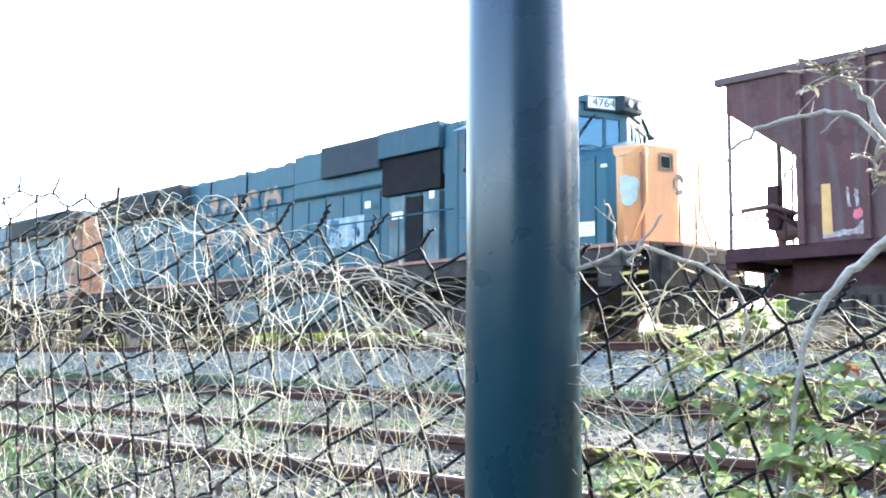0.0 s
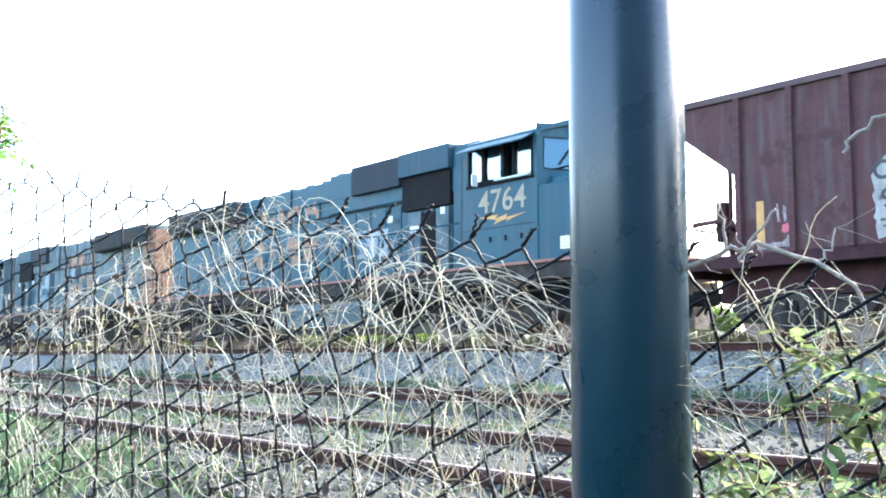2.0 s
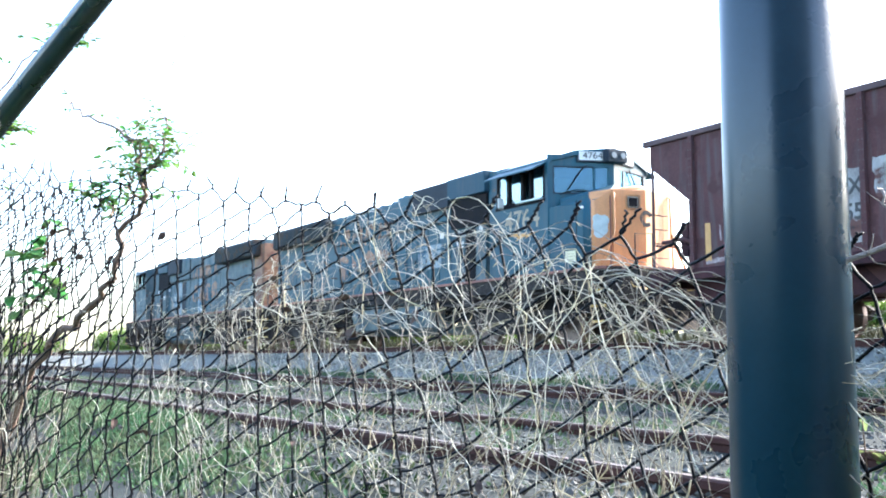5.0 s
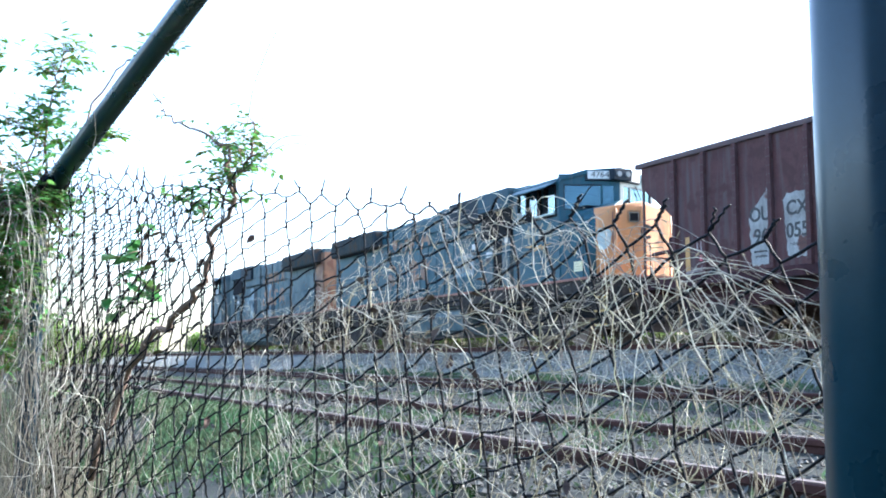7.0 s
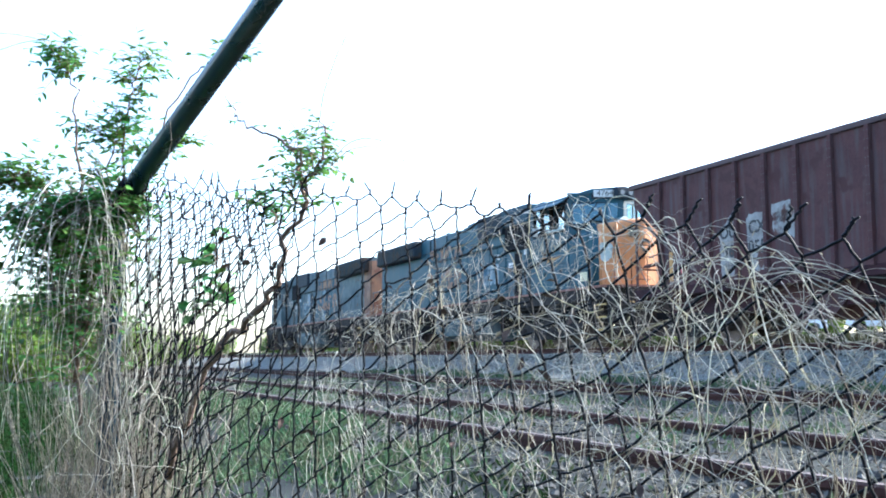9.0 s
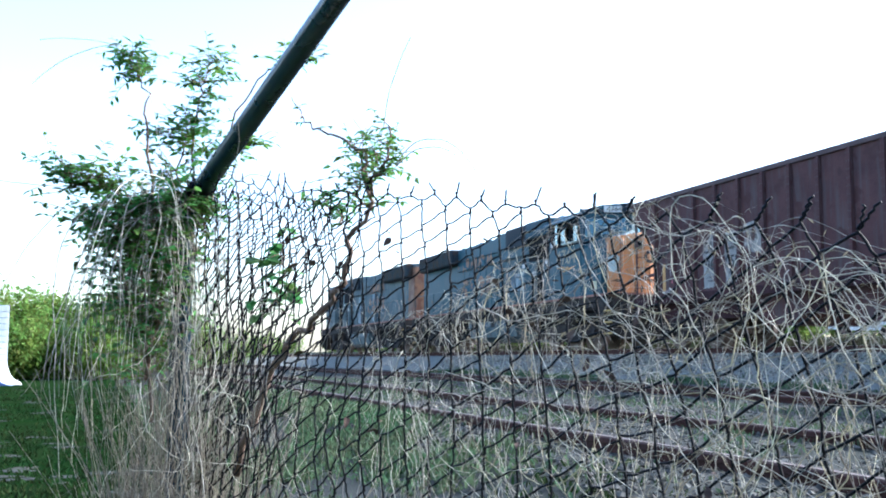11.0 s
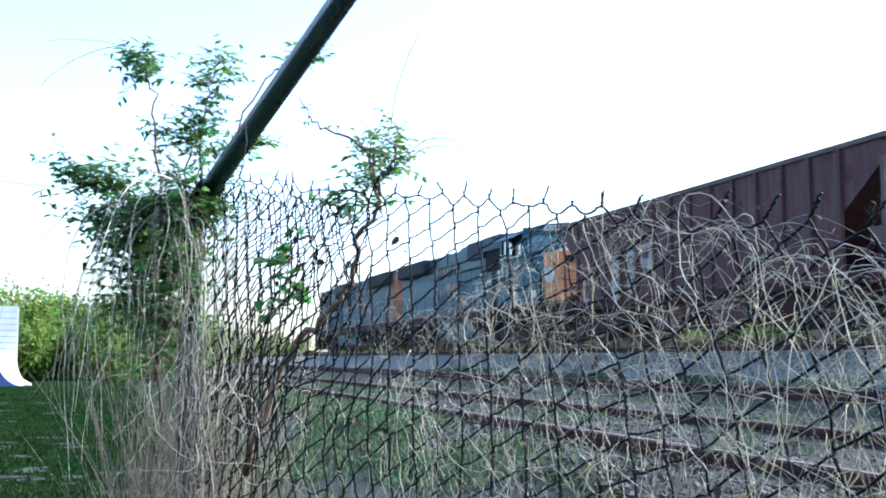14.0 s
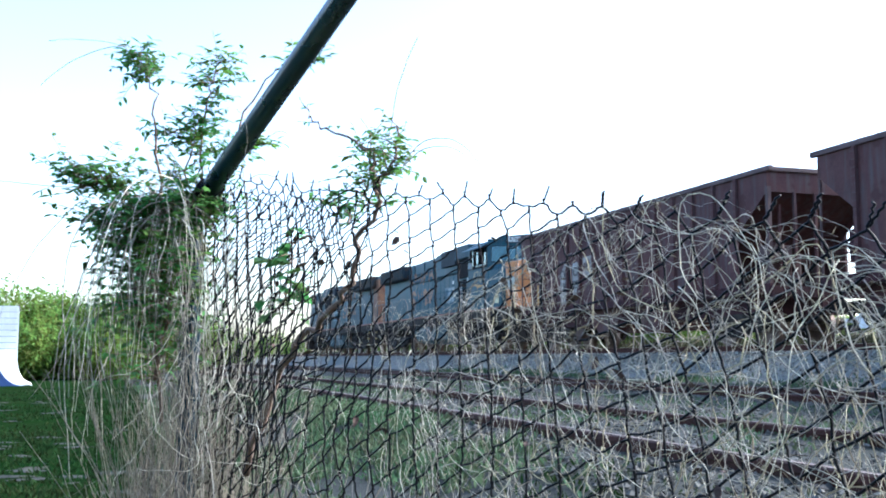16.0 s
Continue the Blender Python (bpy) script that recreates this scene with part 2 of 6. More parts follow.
def prism(bm, poly, axis, a, b):
    """A solid from a closed outline: axis 'y' takes (x, z) points, 'x' takes (y, z), 'z' takes (x, y)."""
    def put(p, c):
        return {"y": (p[0], c, p[1]), "x": (c, p[0], p[1]), "z": (p[0], p[1], c)}[axis]
    v0 = [bm.verts.new(put(p, a)) for p in poly]
    v1 = [bm.verts.new(put(p, b)) for p in poly]
    n = len(poly)
    bm.faces.new(v0)
    bm.faces.new(v1[::-1])
    for i in range(n):
        bm.faces.new((v0[i], v1[i], v1[(i + 1) % n], v0[(i + 1) % n]))
    bmesh.ops.recalc_face_normals(bm, faces=bm.faces[:])


def cyl(bm, p, q, r, r2=None, seg=12):
    p, q = Vector(p), Vector(q)
    d = q - p
    m = Matrix.Translation((p + q) / 2) @ d.to_track_quat("Z", "Y").to_matrix().to_4x4()
    bmesh.ops.create_cone(bm, cap_ends=True, segments=seg, radius1=r, radius2=r if r2 is None else r2, depth=d.length, matrix=m)


def tube_mesh(name, polys, sides=4, smooth=True):
    """One mesh of many tapered tubes. polys: lists of (point, radius)."""
    verts, faces = [], []
    for poly in polys:
        pts = [Vector(p) for p, _ in poly]
        base = len(verts)
        n = len(pts)
        for i, (p, (_, r)) in enumerate(zip(pts, poly)):
            d = (pts[min(i + 1, n - 1)] - pts[max(i - 1, 0)]).normalized()
            a = d.cross((0.31, 0.77, 0.55)).normalized()
            b = d.cross(a)
            for k in range(sides):
                t = 2 * math.pi * k / sides
                verts.append(p + a * (r * math.cos(t)) + b * (r * math.sin(t)))
        for i in range(n - 1):
            for k in range(sides):
                k2 = (k + 1) % sides
                o = base + i * sides
                faces.append((o + k, o + k2, o + sides + k2, o + sides + k))
        faces.append(tuple(base + k for k in range(sides))[::-1])
        faces.append(tuple(base + (n - 1) * sides + k for k in range(sides)))
    me = bpy.data.meshes.new(name)
    me.from_pydata([tuple(v) for v in verts], [], faces)
    if smooth:
        me.polygons.foreach_set("use_smooth", [True] * len(me.polygons))
    return me


def leaf_mesh(name, leaves):
    """Folded pointed leaves. leaves: (base, direction, up, length, width)."""
    verts, faces = [], []
    for p, d, up, ln, w in leaves:
        p, d = Vector(p), Vector(d).normalized()
        side = d.cross(Vector(up))
        if side.length < 1e-4:
            side = d.cross((0.3, 0.9, 0.1))
        side.normalize()
        nrm = side.cross(d)
        o = len(verts)
        mid1, mid2 = p + d * (ln * 0.33) - nrm * (w * 0.16), p + d * (ln * 0.68) - nrm * (w * 0.22)
        verts += [p, mid1, mid2, p + d * ln - nrm * (w * 0.5),
                  p + d * (ln * 0.3) + side * (w * 0.5), p + d * (ln * 0.66) + side * (w * 0.42) - nrm * (w * 0.1),
                  p + d * (ln * 0.3) - side * (w * 0.5), p + d * (ln * 0.66) - side * (w * 0.42) - nrm * (w * 0.1)]
        faces += [(o, o + 4, o + 1), (o + 1, o + 4, o + 5, o + 2), (o + 2, o + 5, o + 3), (o, o + 1, o + 6), (o + 1, o + 2, o + 7, o + 6), (o + 2, o + 3, o + 7)]
    me = bpy.data.meshes.new(name)
    me.from_pydata([tuple(v) for v in verts], [], faces)
    return me


def stones_mesh(name, spots):
    """Small uneven stones. spots: (x, y, z, size)."""
    verts, faces = [], []
    for x, y, z, s in spots:
        o = len(verts)
        a = random.uniform(0, 6.28)
        for k in range(4):
            t = a + k * math.pi / 2 + random.uniform(-0.4, 0.4)
            verts.append((x + s * random.uniform(0.7, 1.1) * math.cos(t), y + s * random.uniform(0.7, 1.1) * math.sin(t), z + s * random.uniform(-0.2, 0.3)))
        verts += [(x + random.uniform(-s, s) * 0.3, y + random.uniform(-s, s) * 0.3, z + s * random.uniform(0.5, 0.9)), (x, y, z - s * 0.6)]
        for k in range(4):
            faces += [(o + k, o + (k + 1) % 4, o + 4), (o + (k + 1) % 4, o + k, o + 5)]
    me = bpy.data.meshes.new(name)
    me.from_pydata(verts, [], faces)
    return me


def text_part(word, size, m, material, parent, name="lettering", label="", stretch=1.0, thick=0.0):
    cu = bpy.data.curves.new(name, "FONT")
    cu.body, cu.size, cu.align_x, cu.align_y = word, size, "CENTER", "CENTER"
    cu.extrude, cu.offset = 0.004, thick
    tmp = bpy.data.objects.new("tmp_text", cu)
    me = bpy.data.meshes.new_from_object(tmp)
    bpy.data.objects.remove(tmp)
    me.transform(m @ Matrix.Diagonal((stretch, 1, 1, 1)))
    me.materials.clear()
    return part_mesh(name, me, material, parent, label)


# ---- plan: the tracks run towards TRACK_AZ, the fence towards FENCE_AZ ----
TRACK_AZ, FENCE_AZ = radians(-17.57), radians(-34.1)
U = Vector((math.sin(TRACK_AZ), math.cos(TRACK_AZ), 0))
N = Vector((math.cos(TRACK_AZ), -math.sin(TRACK_AZ), 0))
UF = Vector((math.sin(FENCE_AZ), math.cos(FENCE_AZ), 0))
NF = Vector((math.cos(FENCE_AZ), -math.sin(FENCE_AZ), 0))
FENCE_D = 1.11
SIDE = 14.7            # near side of the train
CENTRE = SIDE + 1.55   # its track
RAIL_Z = EYE + 0.33
YARD_RAIL_Z = EYE - 0.44
TURN = -90 - math.degrees(TRACK_AZ)


def track_pt(lat, s, z=0.0):
    return N * lat + U * s + Vector((0, 0, z))


def fence_pt(w, h, d=0.0):
    return UF * w + NF * (FENCE_D + d) + Vector((0, 0, EYE + h))


def fence_top(w):
    return 0.028 + 0.174 * w if w > 0 else 0.028 + 0.12 * w


def sight(az, tan_el, rng):
    """The place at this horizontal range in this direction from the eye."""
    a = radians(az)
    return Vector((math.sin(a) * rng, math.cos(a) * rng, EYE + tan_el * rng))


def smooth_step(a, b, x):
    t = min(1, max(0, (x - a) / (b - a)))
    return t * t * (3 - 2 * t)


def ground_z(x, y):
    """Grass at 0, the yard a little higher, the main track's bank higher still."""
    lat = x * N.x + y * N.y
    z = 0.26 * smooth_step(1.2, 2.3, lat)
    z += (RAIL_Z - 0.2 - 0.26) * smooth_step(12.5, 14.6, lat)
    z += 0.45 * smooth_step(18.3, 19.8, lat) + 1.4 * min(1.0, max(0.0, (lat - 21) / 37))
    return z + 0.03 * noise.noise((x * 0.35, y * 0.35, 0)) + 0.012 * noise.noise((x * 2.1, y * 2.1, 3))


# ---- ground ----
def build_ground():
    xs = sorted({*[-2500, -1200, -600, -300, -160, -100, -70], *[i * 0.6 for i in range(-85, 70)], *[45, 50, 55, 60, 70, 90, 160, 320, 800, 2500]})
    verts, faces, mats = [], [], []
    ys = sorted({*[-2500, -800, -300, -100, -50, -20], *[i * 0.6 for i in range(-15, 120)], *[90, 120, 180, 300, 700, 2500]})
    for y in ys:
        for x in xs:
            a = U * y + N * x
            verts.append((a.x, a.y, ground_z(a.x, a.y) if max(abs(x), abs(y)) < 200 else 0))
    for j in range(len(ys) - 1):
        for i in range(len(xs) - 1):
            o = j * len(xs) + i
            faces.append((o, o + 1, o + 1 + len(xs), o + len(xs)))
            c = (xs[i] + xs[i + 1]) / 2
            # 3: shade-dark ground from the far rail outwards, in place of bright ballast.
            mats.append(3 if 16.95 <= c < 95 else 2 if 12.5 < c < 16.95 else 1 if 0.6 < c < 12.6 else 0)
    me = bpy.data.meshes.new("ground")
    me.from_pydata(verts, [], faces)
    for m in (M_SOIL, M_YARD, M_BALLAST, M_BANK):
        me.materials.append(m)
    me.polygons.foreach_set("material_index", mats)
    me.polygons.foreach_set("use_smooth", [True] * len(faces))
    tagged(new("ground", me), "rough grass, gravel yard and raised grey ballast bank", "ground", kind="structure")


build_ground()


def build_unseen_wall():
    """An unseen wall added behind the camera: blocks sky light, darkens the post's reflection."""
    way = Vector((math.sin(radians(196)), math.cos(radians(196)), 0))
    bm = boxes((-6.5, 4.0, -0.15, 0.15, -0.3, 6.4))
    bm.transform(Matrix.Translation(way * 5.5) @ Matrix.Rotation(radians(-196), 4, "Z"))
    me = bpy.data.meshes.new("wall_rear")
    bm.to_mesh(me)
    bm.free()
    me.materials.append(M_WALL)
    tagged(new("wall_rear", me), "unseen dark wall added to block sky light and darken reflections", "wall", kind="structure")


build_unseen_wall()


def build_track(lat, z, s0, s1, label, ties=True, bright=False):
    """Two rails on wooden sleepers."""
    tr = thing("railway_track", label, "railway track", "tracks of the yard", kind="structure")
    for y in (-0.755, 0.755):
        prof = [(-0.07, -0.17), (0.07, -0.17), (0.07, -0.155), (0.012, -0.13), (0.012, -0.045), (0.036, -0.035), (0.036, -0.006), (0.028, 0.0),
                (-0.028, 0.0), (-0.036, -0.006), (-0.036, -0.035), (-0.012, -0.045), (-0.012, -0.13), (-0.07, -0.155)]
        bm = bmesh.new()
        prism(bm, prof, "y", 0, 1)
        for v in bm.verts:
            v.co = track_pt(lat + y + v.co.x, s0 + (s1 - s0) * v.co.y, z + v.co.z)
        bmesh.ops.recalc_face_normals(bm, faces=bm.faces[:])
        rail = part("rail", bm, M_RUST, tr, "rust-brown steel rail")
        hb = bmesh.new()
        box(hb, -0.024, 0.024, 0, 1, 0.0, 0.004)
        for v in hb.verts:
            v.co = track_pt(lat + y + v.co.x, s0 + (s1 - s0) * v.co.y, z + v.co.z)
        part("rail_head", hb, M_RAILTOP if bright else M_RAILDULL, rail)
    if ties:
        bm = boxes((-1.3, 1.3, -0.115, 0.115, -0.3, -0.172), bevel=0.012)
        me = bpy.data.meshes.new("sleeper")
        bm.to_mesh(me)
        bm.free()
        me.materials.append(M_TIE)
        s = max(s0, -4)
        while s < min(s1, 46):
            ob = new("sleeper", me)
            ob.parent = tr
            p = track_pt(lat + random.uniform(-0.04, 0.04), s, z + random.uniform(-0.015, 0.012))
            ob.matrix_basis = pose(p.x, p.y, p.z, random.uniform(-1, 1), random.uniform(-1, 1), -math.degrees(TRACK_AZ) + random.uniform(-2, 2))
            s += 0.53


build_track(CENTRE, RAIL_Z, -60, 300, "main railway track with worn rails on a grey ballast bank", bright=True)
build_track(3.55, YARD_RAIL_Z, -60, 300, "disused rusty yard track half sunk in weeds and gravel", ties=False)
build_track(8.9, YARD_RAIL_Z, -60, 300, "rusty yard track at the foot of the ballast bank", ties=False)


# ---- train ----
def travel(t):
    return 0.01531 * t * t + 1.4989 * t + 8.786


def car_pose(t, x):
    """Pose of a car whose origin is x metres along the train (towards its front end at the wagons)."""
    p = track_pt(CENTRE, travel(t) - x, RAIL_Z)
    return pose(p.x, p.y, p.z, 0, 0, TURN)


MOVING, WHEELS = [], []


def wheelset(parent, x, r):
    """Two flanged wheels on an axle; it rolls."""
    bm = bmesh.new()
    cyl(bm, (0, -1.0, 0), (0, 1.0, 0), 0.09, seg=10)
    for y in (-0.755, 0.755):
        o = math.copysign(1, y)
        cyl(bm, (0, y - 0.065, 0), (0, y + 0.065, 0), r, seg=32)
        cyl(bm, (0, y - o * 0.065, 0), (0, y - o * 0.095, 0), r + 0.028, seg=32)
        cyl(bm, (0, y + o * 0.06, 0), (0, y + o * 0.12, 0), r * 0.3, r * 0.22, seg=16)
        for k in range(6):
            a = k * math.pi / 3
            cyl(bm, (0.6 * r * math.cos(a), y + o * 0.05, 0.6 * r * math.sin(a)), (0.6 * r * math.cos(a), y + o * 0.078, 0.6 * r * math.sin(a)), r * 0.09, seg=8)
    ob = part("wheelset", bm, M_STEEL, parent, "worn steel wheels on one axle")
    ob.location = (x, 0, r)
    WHEELS.append((ob, x, r))


def bogie(parent, xs, r, y=1.05, name="bogie"):
    """Side frames, bolster, springs and axle boxes round a set of wheels."""
    bm = bmesh.new()
    a, b = min(xs), max(xs)
    for o in (-1, 1):
        yy = o * y
        prof = [(a - 0.45, r + 0.12), (a - 0.3, r + 0.22), (a + 0.4, r + 0.3), ((a + b) / 2, r + 0.34), (b - 0.4, r + 0.3), (b + 0.3, r + 0.22), (b + 0.45, r + 0.12),
                (b + 0.3, r - 0.08), (b - 0.35, r - 0.02), (b - 0.55, r - 0.26), (a + 0.55, r - 0.26), (a + 0.35, r - 0.02), (a - 0.3, r - 0.08)]
        prism(bm, prof, "y", yy - 0.07, yy + 0.07)
        for x in xs:
            box(bm, x - 0.16, x + 0.16, yy + o * 0.05 - 0.1, yy + o * 0.05 + 0.1, r - 0.15, r + 0.14, 0.03)
            cyl(bm, (x, yy + o * 0.1, r), (x, yy + o * 0.2, r), 0.1, seg=12)
        for k in range(4):
            x = (a + b) / 2 - 0.3 + 0.2 * k
            cyl(bm, (x, yy + o * 0.09, r - 0.24), (x, yy + o * 0.09, r + 0.2), 0.07, seg=10)
    box(bm, (a + b) / 2 - 0.22, (a + b) / 2 + 0.22, -y, y, r + 0.1, r + 0.42)
    part(name, bm, M_BOGIE, parent, "dusty grey-brown cast bogie frame")
    for x in xs:
        wheelset(parent, x, r)


def coupler(parent, x, way):
    bm = boxes((min(x, x + way * 0.5), max(x, x + way * 0.5), -0.09, 0.09, 0.76, 0.94), bevel=0.02)
    box(bm, min(x + way * 0.42, x + way * 0.72), max(x + way * 0.42, x + way * 0.72), -0.17, 0.17, 0.7, 1.0, 0.04)
    cyl(bm, (x + way * 0.1, 0.35, 0.95), (x + way * 0.55, 0.4, 0.5), 0.03, seg=8)
    cyl(bm, (x + way * 0.1, -0.35, 0.95), (x + way * 0.55, -0.4, 0.5), 0.03, seg=8)
    part("coupler", bm, M_BLACK, parent)


def rail_tube(parent, pts, r=0.018, material=None, name="handrail", label=""):
    me = tube_mesh(name, [[(p, r) for p in pts]], sides=6)
    return part_mesh(name, me, material or M_BLUE_OLD, parent, label)


def ragged(poly, step=0.07, amp=0.014):
    """A worn outline: the edges cut into short uneven steps."""
    out = []
    for (xa, za), (xb, zb) in zip(poly, poly[1:] + poly[:1]):
        n = max(1, int(math.hypot(xb - xa, zb - za) / step))
        for k in range(n):
            out.append((xa + (xb - xa) * k / n + random.gauss(0, amp), za + (zb - za) * k / n + random.gauss(0, amp)))
    return out


def build_hopper(x_off, label, marks=True):
    """Open coal hopper wagon: 15.75 m body; x = 0 at its leading end, growing to the other."""
    h = thing("hopper_wagon", label, "freight wagon", "wagons of the train")
    L, W, TOP, BOT = 15.75, 1.55, 4.14, 1.42
    end = [(0.06, TOP - 0.5), (1.32, 2.72), (1.32, BOT), (L - 1.32, BOT), (L - 1.32, 2.72), (L - 0.06, TOP - 0.5), (L - 0.06, TOP), (0.06, TOP)]
    for y, o in ((-W, 1), (W, -1)):
        bm = bmesh.new()
        prism(bm, end, "y", y, y + o * 0.02)
        part("side_sheet", bm, M_HOP, h)
    # slope sheets and the bottom bays
    for a, b in (((0.1, TOP - 0.4), (4.4, 1.15)), ((L - 0.1, TOP - 0.4), (L - 4.4, 1.15))):
        bm = bmesh.new()
        prism(bm, [a, b, (b[0], b[1] - 0.03), (a[0], a[1] - 0.03)], "y", -W + 0.02, W - 0.02)
        part("slope_sheet", bm, M_HOP, h)
    for c in (L / 2 - 1.6, L / 2 + 1.6):
        bm = bmesh.new()
        prism(bm, [(c - 1.55, BOT), (c + 1.55, BOT), (c + 0.5, 0.5), (c - 0.5, 0.5)], "y", -1.15, 1.15)
        part("discharge_bay", bm, M_HOP, h)
    part("floor_pan", boxes((L / 2 - 3.2, L / 2 + 3.2, -1.5, 1.5, 1.4, 2.1)), M_HOP, h)
    # rim
    bm = boxes((-0.12, L + 0.12, -W - 0.06, -W + 0.06, TOP - 0.04, TOP + 0.08), (-0.12, L + 0.12, W - 0.06, W + 0.06, TOP - 0.04, TOP + 0.08),
               (0, 0.1, -W, W, TOP - 0.03, TOP + 0.075), (L - 0.1, L, -W, W, TOP - 0.03, TOP + 0.075), bevel=0.01)
    part("top_rim", bm, M_HOPRIM, h, "brown steel rim angle")
    # end sheets
    for x in (0.08, L - 0.1):
        part("end_sheet", boxes((x, x + 0.02, -W + 0.02, W - 0.02, TOP - 0.52, TOP)), M_HOP, h)
    # sill and centre beam
    for y in (-W - 0.03, W - 0.07):
        part("side_sill", boxes((0.02, L - 0.02, y, y + 0.1, BOT - 0.2, BOT + 0.02), bevel=0.01), M_UNDER, h)
    part("centre_sill", boxes((-0.1, L + 0.1, -0.22, 0.22, 0.72, 1.2)), M_UNDER, h)
    # Two dark boxes added to shut out sky seen between sill and bogies.
    part("underframe", boxes((0.9, L - 0.9, -1.1, 1.1, 0.75, 1.24)), M_UNDER, h, "dark red filler box closing the gap under the body")
    part("floor_sheet", boxes((1.4, L - 1.4, -1.46, 1.46, 1.245, 1.395)), M_UNDER, h)
    rivets = bmesh.new()
    for z in range(15):
        for dx in (-0.035, 0.035):
            cyl(rivets, (dx, -0.1, BOT + 0.12 + z * 0.175), (dx, -0.088, BOT + 0.12 + z * 0.175), 0.017, 0.01, seg=6)
    rm = bpy.data.meshes.new("rivet_line")
    rivets.to_mesh(rm)
    rivets.free()
    rm.materials.append(M_HOPRIM)
    # side posts
    post = boxes((-0.055, 0.055, -0.09, 0.0, BOT, TOP - 0.04), bevel=0.008)
    pm = bpy.data.meshes.new("side_post")
    post.to_mesh(pm)
    post.free()
    pm.materials.append(M_HOP)
    for k in range(14):
        x = 1.32 + k * (L - 2.64) / 13
        for y, t in ((-W, 0), (W, 180)):
            ob = new("side_post", pm)
            ob.parent, ob.matrix_basis = h, pose(x, y, 0, 0, 0, t)
            if not t:
                rv = new("rivet_line", rm)
                rv.parent, rv.matrix_basis = h, pose(x, y, 0)
                tagged(rv, kind="stuff")
    # end frames: thin corner posts, upright braces, floor, ladder, brake gear
    for x, o in ((0.08, 1), (L - 0.08, -1)):
        for y in (-W + 0.04, W - 0.04):
            cw = 0.022 if o > 0 else 0.05
            part("corner_post", boxes((x - cw, x + cw, y - cw, y + cw, BOT - 0.1, TOP - 0.4)), M_HOPRIM, h)
        if o < 0:
            for y in (-0.78, -0.2):
                part("end_upright", boxes((x - 0.05, x + 0.03, y - 0.035, y + 0.035, BOT - 0.1, TOP - 0.5), bevel=0.006), M_HOP, h)
            part("end_tray", boxes((x - 0.5, x, -1.5, -0.9, 2.0, 2.35), bevel=0.01), M_HOPRIM, h)
        for y in (-0.75, 0.0, 0.75) if o > 0 else (-0.9,):
            part("end_brace", boxes((x + o * 0.45 - 0.03, x + o * 0.45 + 0.03, y - 0.03, y + 0.03, BOT - 0.1, TOP - 0.75)), M_HOP, h)
        part("end_floor", boxes((min(x, x + o * 1.3), max(x, x + o * 1.3), -W, W, BOT - 0.16, BOT - 0.1)), M_UNDER, h)
        part("end_beam", boxes((x - 0.1, x + 0.1, -W, W, BOT - 0.3, BOT - 0.05), bevel=0.01), M_UNDER, h)
        for z in (1.75, 2.05, 2.35, 2.65):
            rail_tube(h, [(x - o * 0.02, -W, z), (x - o * 0.02, -W + 0.45, z)], 0.012, M_HOP, "ladder_rung")
        rail_tube(h, [(x, -W + 0.05, 2.0), (x, W - 0.05, 2.0)], 0.02, M_HOP, "end_rail")
        bm = bmesh.new()
        cyl(bm, (x + o * 0.3, -0.5, 1.35), (x + o * 0.3, -0.5, 2.2), 0.05, seg=10)
        part("brake_staff", bm, M_HOPRIM, h)
        for yy, zz in ((-1.2, 2.6), (-0.95, 3.0), (-0.6, 2.4)):
            rail_tube(h, [(x + o * 0.75, yy, 1.3), (x + o * 0.78, yy, zz), (x + o * 1.1, yy + 0.1, zz + 0.25)], 0.02, M_HOP, "brake_pipe")
        rail_tube(h, [(x + o * 0.1, -1.35, 2.06), (x + o * 0.6, -1.3, 2.1), (x + o * 0.95, -1.2, 1.95)], 0.045, M_HOP, "brake_lever")
        bm = bmesh.new()
        cyl(bm, (x + o * 0.5, -0.9, 1.75), (x + o * 0.9, -0.9, 1.75), 0.15, seg=14)
        part("air_reservoir", bm, M_HOPRIM, h)
        for yy, z0, z1 in ((-1.05, 1.75, 2.45), (-0.7, 1.6, 2.1)):
            part("brake_rigging", boxes((x + o * 0.42, x + o * 0.62, yy - 0.09, yy + 0.09, z0, z1), (x + o * 0.36, x + o * 0.7, yy - 0.05, yy + 0.05, z0 + 0.2, z0 + 0.3), bevel=0.02), M_UNDER, h)
        rail_tube(h, [(x + o * 0.1, -1.3, 2.06), (x + o * 0.5, -1.25, 2.08), (x + o * 1.2, -1.2, 1.6)], 0.03, M_UNDER, "brake_rod")
        if o > 0:
            part("brake_valve", boxes((x + o * 0.6 - 0.15, x + o * 0.6 + 0.15, 0.2, 0.6, 1.3, 1.8), bevel=0.03), M_HOPRIM, h)
    # paint on the near side: white lettering panels, marks
    y = -W - 0.004
    def patch(name, poly, material, label=""):
        if not marks:
            return None
        bm = bmesh.new()
        if material is M_PANEL:
            poly = ragged(poly)
        prism(bm, poly, "y", y, y + 0.003)
        return part(name, bm, material, h, label)
    patch("reporting_panel", [(3.72, 1.52), (3.69, 2.0), (3.66, 2.46), (3.82, 2.68), (4.1, 2.92), (4.22, 3.02), (4.27, 2.5), (4.28, 1.9), (4.28, 1.5)], M_PANEL, "weathered white lettering panel")
    patch("reporting_panel", [(4.72, 1.62), (4.68, 2.2), (4.64, 2.74), (4.74, 2.84), (5.0, 2.86), (5.29, 2.84), (5.29, 2.1), (5.29, 1.6)], M_PANEL, "weathered white lettering panel")
